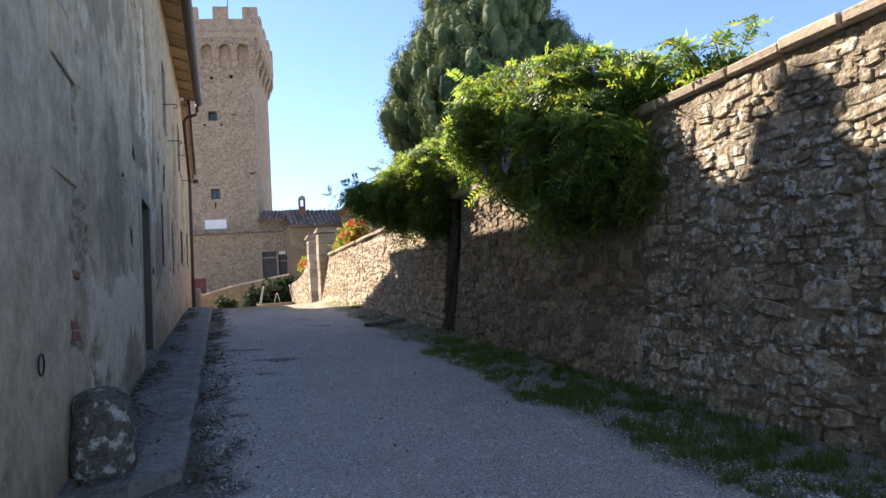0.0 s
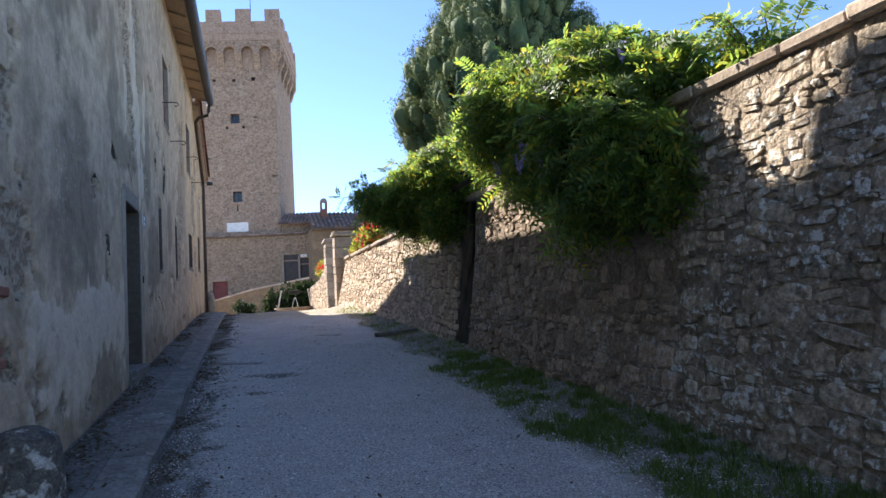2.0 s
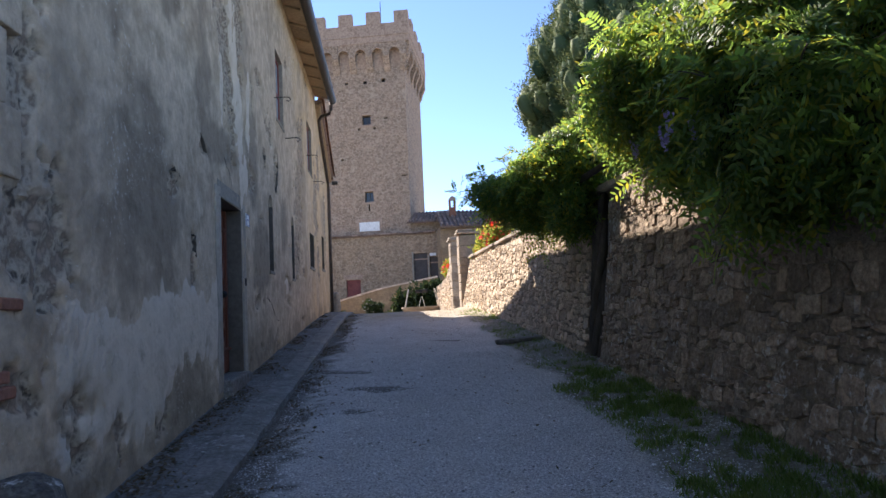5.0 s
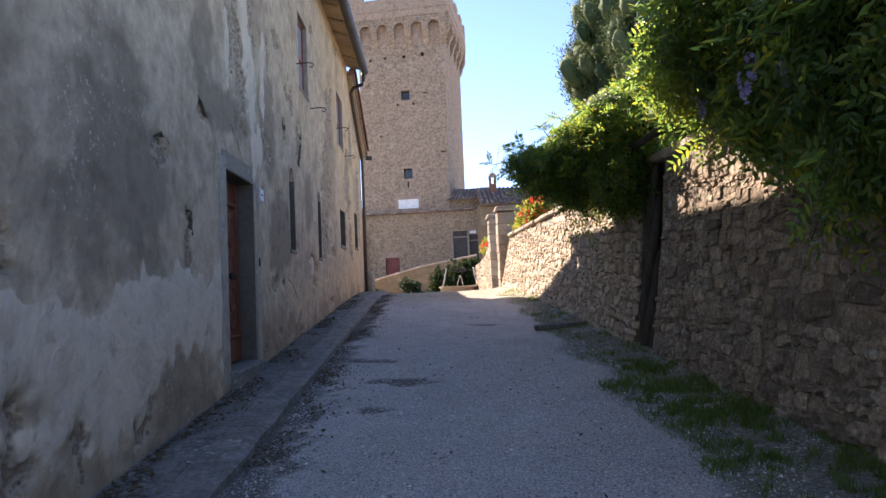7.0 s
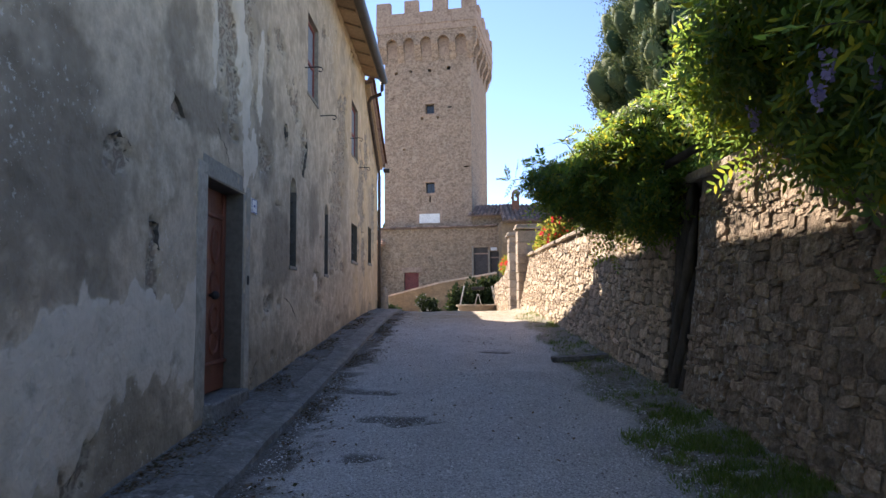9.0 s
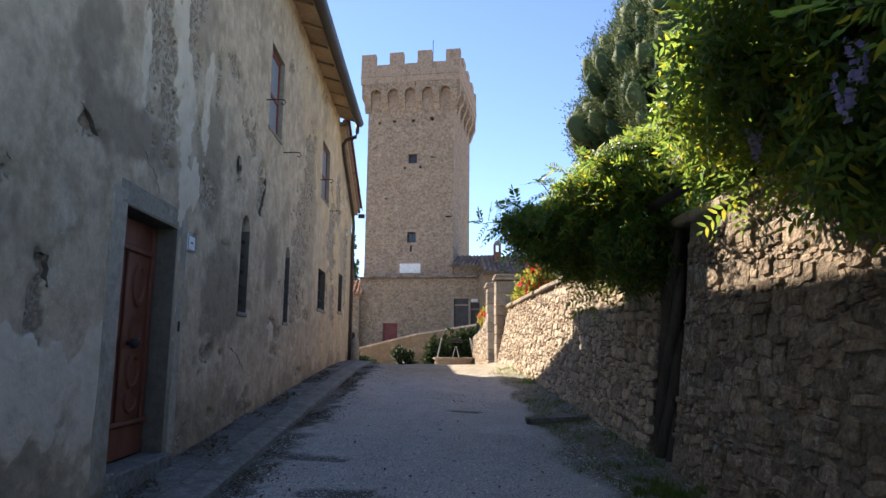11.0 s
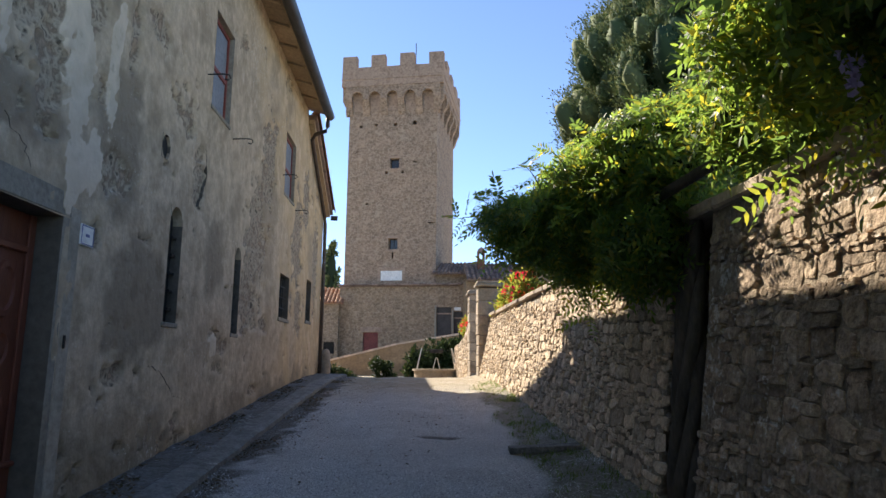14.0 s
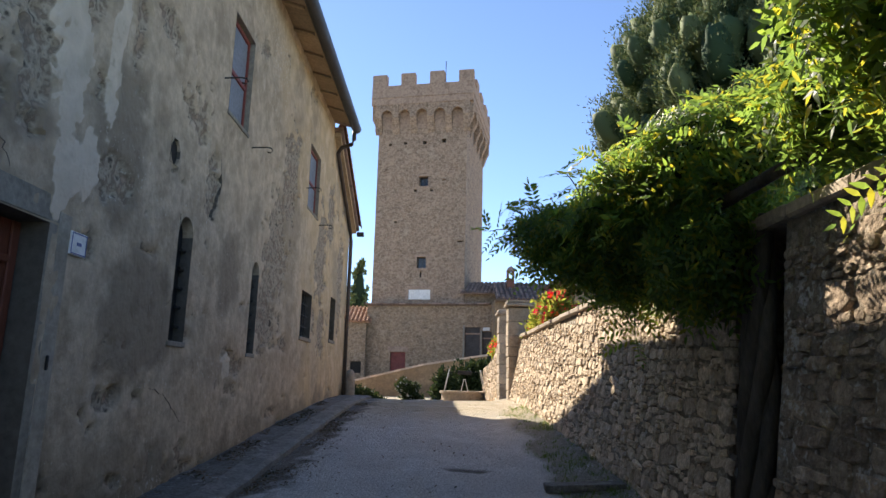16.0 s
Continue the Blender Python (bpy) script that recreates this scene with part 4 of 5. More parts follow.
CRACKS = [((13.78, 4.58), (13.9, 4.33), (13.8, 4.05), (13.66, 3.84)), ((9.86, 3.58), (10.1, 3.46), (10.22, 3.31)),
          ((8.80, 3.63), (8.95, 3.58), (9.09, 3.47)), ((7.84, 3.02), (8.0, 3.06), (8.15, 3.01)), ((8.5, 2.52), (8.62, 2.5), (8.65, 2.3)),
          ((12.5, 1.95), (12.9, 1.85), (13.3, 1.6), (13.7, 1.5))]
rng = random.Random(8)
for line in CRACKS:
    pts = []
    for (ya, za), (yb, zb) in zip(line, line[1:]):
        for j in range(5):
            t = j / 5
            pts.append((lerp(ya, yb, t) + rng.gauss(0, 0.012), lerp(za, zb, t) + rng.gauss(0, 0.012)))
    pts.append(line[-1])
    bm = bmesh.new()
    rows = []
    for j, (y, z) in enumerate(pts):
        w = 0.0042 * math.sin(math.pi * (j + 0.6) / (len(pts) + 0.2)) * rng.uniform(0.5, 1.3)
        rows.append([bm.verts.new((0.006, y - w, z)), bm.verts.new((0.006, y + w, z)), bm.verts.new((-0.03, y + w, z)), bm.verts.new((-0.03, y - w, z))])
    for p, q in zip(rows, rows[1:]):
        for k in range(4):
            bm.faces.new((p[k], p[(k + 1) % 4], q[(k + 1) % 4], q[k]))
    # crack depth drawn as a dark strip, its shade in the colour
    part("crack", bm, RECESS_SHADE, house)

# ring on the wall
bm = bmesh.new()
tube(bm, [(0.03 + 0.0 * t, 4.25 + 0.06 * math.cos(t), 1.25 + 0.06 * math.sin(t)) for t in np.linspace(0, 2 * math.pi, 17)], 0.006, 6, False)
tagged(part("wall_ring", bm, IRON), "black iron tethering ring on the house wall", "ring")
bpy.data.objects["wall_ring"].matrix_world = HOUSE

# ---- pavement along the house ----
pave = thing("pavement", HOUSE, label="worn grey stone pavement slabs along the house", category="pavement", kind="structure")
rng = random.Random(11)
y = 4.62
while y < 24.6:
    L = rng.uniform(1.3, 2.4)
    for kind, u0, u1, mat in (("slab", -0.02, 0.385, PAVING), ("kerb_stone", 0.39, 0.70, KERB)):
        bm = bmesh.new()
        nx, ny = 5, max(6, int(L / 0.2))
        top = [[bm.verts.new((lerp(u0, u1, i / nx), lerp(0.005, L - 0.005, j / ny), 0.0)) for i in range(nx + 1)] for j in range(ny + 1)]
        for j in range(ny):
            for i in range(nx):
                bm.faces.new((top[j][i], top[j][i + 1], top[j + 1][i + 1], top[j + 1][i]))
        rim = [e for e in bm.edges if e.is_boundary]
        skirt = bmesh.ops.extrude_edge_only(bm, edges=rim)["geom"]
        low = [v for v in skirt if isinstance(v, bmesh.types.BMVert)]
        for v in low:
            v.co.z -= 0.25
        first = y < 4.7
        for v in bm.verts:
            if first and v.co.x > 0.3:
                v.co.y += 0.9 * max(0, v.co.x - 0.3) * (1 - v.co.y / L)
            yy = y + v.co.y
            u = v.co.x
            v.co.z += ground_z(yy) + 0.09 + 0.012 * fbm(u * 2.2, yy * 2.2, 5.5) + 0.005 * fbm(u * 9, yy * 9, 1.5) - 0.03 * (u - 0.3) - (0.02 if u > 0.695 else 0.0)
            v.co.y = yy
            v.co.x += (0.022 * fbm(yy * 1.5, 0, 2.0) + 0.012 * fbm(yy * 7, 0, 4.0)) * smooth(0.4, 0.7, u)
        part(kind, bm, mat, pave)
    y += L

# ---- stone bollard ----
bm = bmesh.new()
prof = [(0.0, 0.20), (0.12, 0.215), (0.35, 0.205), (0.50, 0.195), (0.58, 0.17), (0.625, 0.10), (0.635, 0.0)]
n = 22
rows = []
for h, r in prof:
    rows.append([bm.verts.new((r * math.cos(2 * math.pi * k / n), r * math.sin(2 * math.pi * k / n), h)) for k in range(n)])
for p, q in zip(rows, rows[1:]):
    for k in range(n):
        bm.faces.new((p[k], p[(k + 1) % n], q[(k + 1) % n], q[k]))
bmesh.ops.remove_doubles(bm, verts=bm.verts[:], dist=0.001)
bmesh.ops.subdivide_edges(bm, edges=bm.edges[:], cuts=1, use_grid_fill=True)
for v in bm.verts:
    v.co += Vector(noise.noise_vector(v.co * 6)) * 0.018 + Vector(noise.noise_vector(v.co * 19)) * 0.006
bollard = part("stone_bollard", bm, LICHEN, None, "", True)
bollard.matrix_world = pose(-0.70, 5.12, ground_z(5.1) + 0.02, 0, 0, 30)
tagged(bollard, "squat rounded stone bollard spotted with pale lichen", "bollard")

# ---- guard stone at the far corner of the house ----
bm = bmesh.new()
rows = []
for h, r in ((0.0, 0.15), (0.3, 0.145), (0.55, 0.13), (0.66, 0.10), (0.71, 0.05), (0.72, 0.0)):
    rows.append([bm.verts.new((r * math.cos(2 * math.pi * k / 14), 0.9 * r * math.sin(2 * math.pi * k / 14), h)) for k in range(14)])
for p, q in zip(rows, rows[1:]):
    for k in range(14):
        bm.faces.new((p[k], p[(k + 1) % 14], q[(k + 1) % 14], q[k]))
bmesh.ops.remove_doubles(bm, verts=bm.verts[:], dist=0.001)
for v in bm.verts:
    v.co += Vector(noise.noise_vector(v.co * 7)) * 0.012
guard = part("guard_stone", bm, COPE, None, "", True)
guard.matrix_world = pose(-0.29, 24.32, ground_z(24.3) + 0.05)
tagged(guard, "small rounded stone post guarding the house corner", "bollard")

# ---- slab lying in the verge ----
bm = bevelled(-0.42, 0.42, -0.11, 0.11, -0.06, 0.015, 0.012, 2, 0.014)
sl = part("stone_slab", bm, PAVING)
sl.matrix_world = pose(3.52, 13.55, ground_z(13.55) + 0.075, 0, -3, -4)
tagged(sl, "long grey stone slab lying across the grass verge", "slab")

# ---- coping of the garden wall ----
rng = random.Random(21)
y = WALL_Y0
while y < WALL_Y1 - 0.3:
    L = rng.uniform(0.45, 0.95)
    L = min(L, WALL_Y1 - y)
    bm = bevelled(4.24 + rng.uniform(-0.02, 0.02), 4.90, y + 0.006, y + L - 0.004, WALL_TOP + 0.002, WALL_TOP + 0.10 + rng.uniform(-0.008, 0.008), 0.018, 1, 0.012)
    part("coping_stone", bm, COPE, wall)
    y += L

# ---- gateway pillars at the end of the wall ----
def gate_pillar(y0, y1, top):
    ob = thing("gate_pillar", label="square stone gate pillar with a moulded cap", category="pillar", group="gateway pillars")
    rng2 = random.Random(int(y0 * 10))
    z = ground_z(y0) - 0.1
    while z < top - 0.2:
        h = min(rng2.uniform(0.26, 0.42), top - 0.15 - z)
        part("block", bevelled(3.99 + rng2.uniform(-0.012, 0.012), 4.72, y0 + rng2.uniform(-0.01, 0.01), y1, z + 0.006, z + h, 0.02, 1, 0.01), COPE, ob)
        z += h
    part("cap", bevelled(3.92, 4.80, y0 - 0.07, y1 + 0.07, top - 0.15, top - 0.06, 0.02, 1, 0.008), COPE, ob)
    part("cap", bevelled(3.96, 4.76, y0 - 0.03, y1 + 0.03, top - 0.058, top + 0.02, 0.03, 2, 0.008), COPE, ob)


gate_pillar(24.42, 25.0, 4.27)
gate_pillar(26.9, 27.5, 4.27)
bm = bmesh.new()
out = [(27.52, 1.0), (33.4, 1.0), (33.4, 2.55), (31.5, 2.62), (29.5, 2.78), (28.3, 3.02), (27.52, 3.35)]
prism(bm, out, 4.02, 4.5, "x")
fw = part("garden_wall_beyond", bm, MORTAR)
tagged(fw, "lower rubble wall with curved top beyond the gateway", "wall", kind="structure")

# ---- castle wall under the tower ----
def built_wall(ob, x0, x1, z0, z1, y, holes, mat, depth=0.45, back=0.6):
    bm = frame_wall(bmesh.new(), x0, x1, z0, z1, y, holes, depth)
    for q in (((x0, y), (x0, y + back)), ((x0, y + back), (x1, y + back)), ((x1, y + back), (x1, y))):
        (a, b), (c, d) = q
        bm.faces.new([bm.verts.new(v) for v in ((a, b, z0), (c, d, z0), (c, d, z1), (a, b, z1))])
    bm.faces.new([bm.verts.new(v) for v in ((x0, y, z1), (x1, y, z1), (x1, y + back, z1), (x0, y + back, z1))])
    bmesh.ops.remove_doubles(bm, verts=bm.verts[:], dist=0.0008)
    part("wall", bm, mat, ob)


cw = thing("castle_wall", TOWER_M, label="rubble stone castle front below the tower with tiled string course", category="building")
red_h, gate_h, gate2_h = (-5.40, -4.22, 1.5, 4.0), (0.17, 1.28, 3.3, 5.87), (1.45, 2.40, 3.4, 5.55)
built_wall(cw, -7.3, 2.6, 0.9, 7.5, -0.45, [red_h, gate_h, gate2_h], LOWER, 0.3, 0.42)
part("door", bevelled(red_h[0], red_h[1], -0.25, -0.19, red_h[2], red_h[3], 0.01), FADED, cw, "faded red painted door")
part("lintel", bevelled(red_h[0] - 0.2, red_h[1] + 0.2, -0.48, -0.40, red_h[3] + 0.01, red_h[3] + 0.4, 0.02), TOWER_TOP, cw)
for h in (gate_h, gate2_h):
    part("door", bevelled(h[0], h[1], -0.27, -0.21, h[2], h[3], 0.01), GATEWOOD, cw, "dark grey wooden gate leaf")
    part("transom", bevelled(h[0], h[1], -0.30, -0.271, h[3] - 0.52, h[3] - 0.42, 0.01), TOWER_TOP, cw)
    part("jamb", bevelled(h[0] - 0.14, h[0] - 0.003, -0.47, -0.40, h[2], h[3] + 0.12, 0.01), SURROUND, cw)
part("notice", bevelled(1.5, 2.0, -0.475, -0.452, 5.62, 5.85, 0.005), WHITE, cw)
x = -7.45
while x < 1.7:
    part("string_tile", bevelled(x, x + 0.44, -0.78, -0.03, 7.505, 7.60 + 0.02 * ((int(x * 10)) % 2), 0.02, 1, 0.012), TILE_OLD, cw)
    x += 0.45
part("ledge", box(bmesh.new(), -7.3, 1.8, -0.6, -0.003, 7.42, 7.498), TILE_OLD, cw)
part("upper_wall", box(bmesh.new(), 0.01, 3.0, 0.1, 4.0, 7.3, 8.50), LOWER, cw)
sign = thing("white_sign", TOWER_M, label="blank white rectangular panel in a stone frame on the tower", category="sign")
part("panel", bevelled(-4.25, -2.58, -0.05, -0.004, 7.93, 8.68, 0.01), WHITE, sign)
for a, b, c, d in ((-4.5, -4.26, 7.85, 8.95), (-2.57, -2.33, 7.85, 8.95), (-4.26, -2.57, 8.70, 8.95)):
    part("frame", bevelled(a, b, -0.07, -0.003, c, d, 0.015), TOWER_TOP, sign)


# ---- tiled roofs ----
def tiled_roof(ob, m, length, run, rise, mat, pitch=0.3, course=0.42):
    """Half-round cover tiles laid in rows on a slope; local x along the eave, y up the slope."""
    slope = math.hypot(run, rise)
    base = bmesh.new()
    box(base, 0, length, 0, slope, -0.06, 0.0)
    tilt = m @ Matrix.Rotation(math.atan2(rise, run), 4, "X")
    base.transform(tilt)
    part("roof", base, mat, ob)
    n = int(length / pitch)
    verts, faces = [], []
    rg = random.Random(n)
    for i in range(n):
        for j in range(int(slope / course) + 1):
            y0, y1 = j * course, min((j + 1) * course + 0.05, slope)
            cx = (i + 0.5) * pitch + rg.uniform(-0.012, 0.012)
            o = len(verts)
            for yy, lift, r in ((y0, 0.05, 0.115), (y1, 0.02, 0.09)):
                for t in np.linspace(0, math.pi, 6):
                    verts.append(tilt @ Vector((cx + r * math.cos(t), yy + rg.uniform(-0.01, 0.01), lift + r * math.sin(t))))
            for k in range(5):
                faces.append((o + k, o + k + 1, o + k + 7, o + k + 6))
            faces.append(tuple(range(o, o + 6)))
    t = part("tiles", raw_mesh("tiles", verts, faces, mat), None, ob)
    tagged(t, kind="stuff")


tiled_roof(cw, pose(-0.3, -0.45, 8.36), 3.3, 2.7, 1.15, TILE_OLD)

h2 = thing("ochre_house", label="low ochre plastered house with an old tiled roof", category="house")
part("wall", box(bmesh.new(), 6.25, 14.0, 51.6, 58.0, 0.9, 7.62), OCHRE, h2)
tiled_roof(h2, pose(6.3, 51.2, 7.62), 8.2, 3.4, 1.6, TILE_OLD, 0.34)
part("eave", box(bmesh.new(), 6.3, 14.5, 51.25, 51.55, 7.46, 7.555), WOOD, h2)
chm = thing("brick_chimney", pose(7.55, 53.6, 8.45), label="small brick chimney with arched hood on the tiled roof", category="chimney")
part("shaft", bevelled(-0.26, 0.26, -0.26, 0.26, 0, 0.95, 0.02), BRICK, chm)
for s in (-0.2, 0.2):
    part("post", bevelled(s - 0.07, s + 0.07, -0.22, 0.22, 0.952, 1.5, 0.01), BRICK, chm)
bm = bmesh.new()
prism(bm, [(-0.3, 1.502), (0.3, 1.502), (0.2, 1.72), (0, 1.85), (-0.2, 1.72)], -0.28, 0.28, "y")
part("hood", bm, TILE_OLD, chm)

h3 = thing("villa", label="taller ochre house with overhanging tiled eave behind the trees", category="house")
part("wall", box(bmesh.new(), 10.2, 19.0, 45.5, 51.0, 0.9, 8.3), OCHRE, h3)
bm = bmesh.new()
prism(bm, [(9.5, 8.35), (19.7, 8.35), (14.6, 10.9)], 44.9, 51.1, "y")
part("roof", bm, TILE_OLD, h3)

h4 = thing("small_house", label="small stone house with a sunlit orange tile roof", category="house")
bmw = bmesh.new()
frame_wall(bmw, -7.0, -2.95, 0.9, 6.1, 55.2, [(-4.0, -3.2, 2.4, 3.25)], 0.3)
part("wall", bmw, LOWER, h4)
part("wall", box(bmesh.new(), -7.0, -2.95, 55.55, 60.0, 0.9, 6.1), LOWER, h4)
part("window", bevelled(-4.0, -3.2, 55.4, 55.45, 2.4, 3.25, 0.01), INSIDE_SHADE, h4)
tiled_roof(h4, pose(-7.2, 54.9, 6.12), 4.6, 3.6, 1.45, TILE)

# ---- ramp wall with coping ----
ramp = thing("ramp_wall", label="low ochre wall sloping up under pale brick coping", category="wall", kind="structure")
pl = [(-3.6, 1.55), (-1.9, 1.93), (1.53, 2.80), (4.95, 3.38)]
bm = bmesh.new()
prism(bm, [(-3.6, 0.9), (4.95, 0.9)] + pl[::-1], 42.0, 42.4, "y")
part("face", bm, OCHRE, ramp)
for (xa, za), (xb, zb) in zip(pl, pl[1:]):
    n = int((xb - xa) / 0.3)
    ang = math.degrees(math.atan2(zb - za, xb - xa))
    for k in range(n):
        t = (k + 0.5) / n
        bm = bevelled(-(xb - xa) / n / 2 / math.cos(radians(ang)) + 0.006, (xb - xa) / n / 2 / math.cos(radians(ang)) - 0.006, -0.26, 0.26, 0.0, 0.10, 0.012)
        bm.transform(pose(lerp(xa, xb, t), 42.2, lerp(za, zb, t) + 0.003, 0, -ang, 0))
        part("coping_brick", bm, SUNLIT_BRICK, ramp)

# ---- well with iron frame ----
well = thing("garden_well", pose(3.25, 33.0, -0.13), label="low round stone well with pale iron frame", category="well")
n = 28
bm = bmesh.new()
rows = []
for r, z in ((0.92, 0.9), (0.90, 1.69), (0.98, 1.70), (0.98, 1.78), (0.66, 1.78), (0.66, 0.9)):
    rows.append([bm.verts.new((r * math.cos(2 * math.pi * k / n), r * math.sin(2 * math.pi * k / n), z)) for k in range(n)])
for p, q in zip(rows, rows[1:]):
    for k in range(n):
        bm.faces.new((p[k], p[(k + 1) % n], q[(k + 1) % n], q[k]))
part("parapet", bm, COPE, well)
for s in (-1, 1):
    for yy in (-0.45, 0.45):
        bm = bmesh.new()
        tube(bm, [(s * 0.8, yy, 1.78), (s * 0.62, yy * 0.5, 2.6)], 0.02, 6)
        part("post", bm, PALE_IRON, well)
    bm = bmesh.new()
    tube(bm, [(s * 0.62, -0.225, 2.6), (s * 0.62, 0.225, 2.6)], 0.014, 6)
    part("tie", bm, PALE_IRON, well)
bm = bmesh.new()
tube(bm, [(-0.14, 0, 1.78), (-0.02, 0, 2.25), (0.02, 0, 2.25), (0.14, 0, 1.78)], 0.02, 6)
part("bucket_rest", bm, PALE_IRON, well)
part("pulley_box", bevelled(-0.28, 0.28, -0.05, 0.05, 2.42, 2.58, 0.03, 2), IRON, well)
bm = bmesh.new()
tube(bm, [(-0.62, 0, 2.52), (-0.28, 0, 2.52)], 0.01, 6)
part("arm", bm, IRON, well)
bm = bmesh.new()
tube(bm, [(0.28, 0, 2.52), (0.62, 0, 2.52)], 0.01, 6)
part("arm", bm, IRON, well)


# ---- foliage ----
def leaf_cloud(points, normals, size, rng3, leaflets=13, width=0.36, droop=0.35, out=0.35):
    """Compound leaves lying on a surface like shingles: a drooping rachis of paired pointed leaflets."""
    V, F = [], []
    for p, nrm in zip(points, normals):
        nrm = (Vector(nrm).normalized() + Vector((rng3.gauss(0, 0.28), rng3.gauss(0, 0.28), rng3.gauss(0, 0.28)))).normalized()
        d = Vector((rng3.gauss(0, 1), rng3.gauss(0, 1), rng3.gauss(-0.25, 0.8)))
        d = d - nrm * d.dot(nrm)
        d = (d.normalized() + nrm * out * rng3.uniform(0.3, 1.6)).normalized()
        side = nrm.cross(d).normalized()
        up = d.cross(side)
        L = size * rng3.uniform(0.7, 1.3)
        ll = L * 0.32
        n2 = leaflets // 2
        for k in range(leaflets):
            s = 0 if k == leaflets - 1 else (1 if k % 2 else -1)
            t = 1.0 if s == 0 else (k // 2 + 0.6) / (n2 + 0.3)
            o = Vector(p) + d * (L * t) - Vector((0, 0, droop * L * t * t))
            a = (d * (1.0 if s == 0 else 0.5) + side * s * 0.9 - Vector((0, 0, rng3.uniform(0.0, 0.35)))).normalized()
            l2 = ll * (1.0 - 0.35 * abs(t - 0.5)) * rng3.uniform(0.85, 1.15)
            tilt = up + side * rng3.gauss(0, 0.25) + d * rng3.gauss(0, 0.2)
            b = a.cross(tilt).normalized() * (l2 * width * 0.5)
            lift = up * 0.05 * l2
            i = len(V)
            V += [o, o + a * l2 * 0.28 + b * 0.9 + lift, o + a * l2 * 0.62 + b * 0.75 + lift, o + a * l2, o + a * l2 * 0.62 - b * 0.75 + lift, o + a * l2 * 0.28 - b * 0.9 + lift]
            F.append((i, i + 1, i + 2, i + 3, i + 4, i + 5))
    return V, F


def in_blobs(p, blobs, grow=1.0):
    return any(((p[0] - b[0]) / (b[3] * grow)) ** 2 + ((p[1] - b[1]) / (b[4] * grow)) ** 2 + ((p[2] - b[2]) / (b[5] * grow)) ** 2 < 1 for b in blobs)


def shell_points(blobs, count, rng3, inner=0.72, lump=0.22, freq=1.6):
    """Points in the outer layer of a union of lumpy ellipsoids, with outward directions."""
    area = [(b[3] * b[4] + b[4] * b[5] + b[3] * b[5]) for b in blobs]
    P, D = [], []
    while len(P) < count:
        b = rng3.choices(blobs, area)[0]
        v = Vector((rng3.gauss(0, 1), rng3.gauss(0, 1), rng3.gauss(0, 1))).normalized()
        r = (inner + (1 - inner) * rng3.random() ** 0.6)
        q = Vector((b[0] + v.x * b[3], b[1] + v.y * b[4], b[2] + v.z * b[5]))
        r *= 1 + lump * noise.noise(q * freq) + 0.5 * lump * noise.noise(q * freq * 2.7)
        p = Vector((b[0] + v.x * b[3] * r, b[1] + v.y * b[4] * r, b[2] + v.z * b[5] * r))
        if any(c is not b and in_blobs(p, [c], 0.66) for c in blobs):
            continue
        P.append(p)
        D.append(Vector((v.x / b[3], v.y / b[4], v.z / b[5])).normalized())
    return P, D


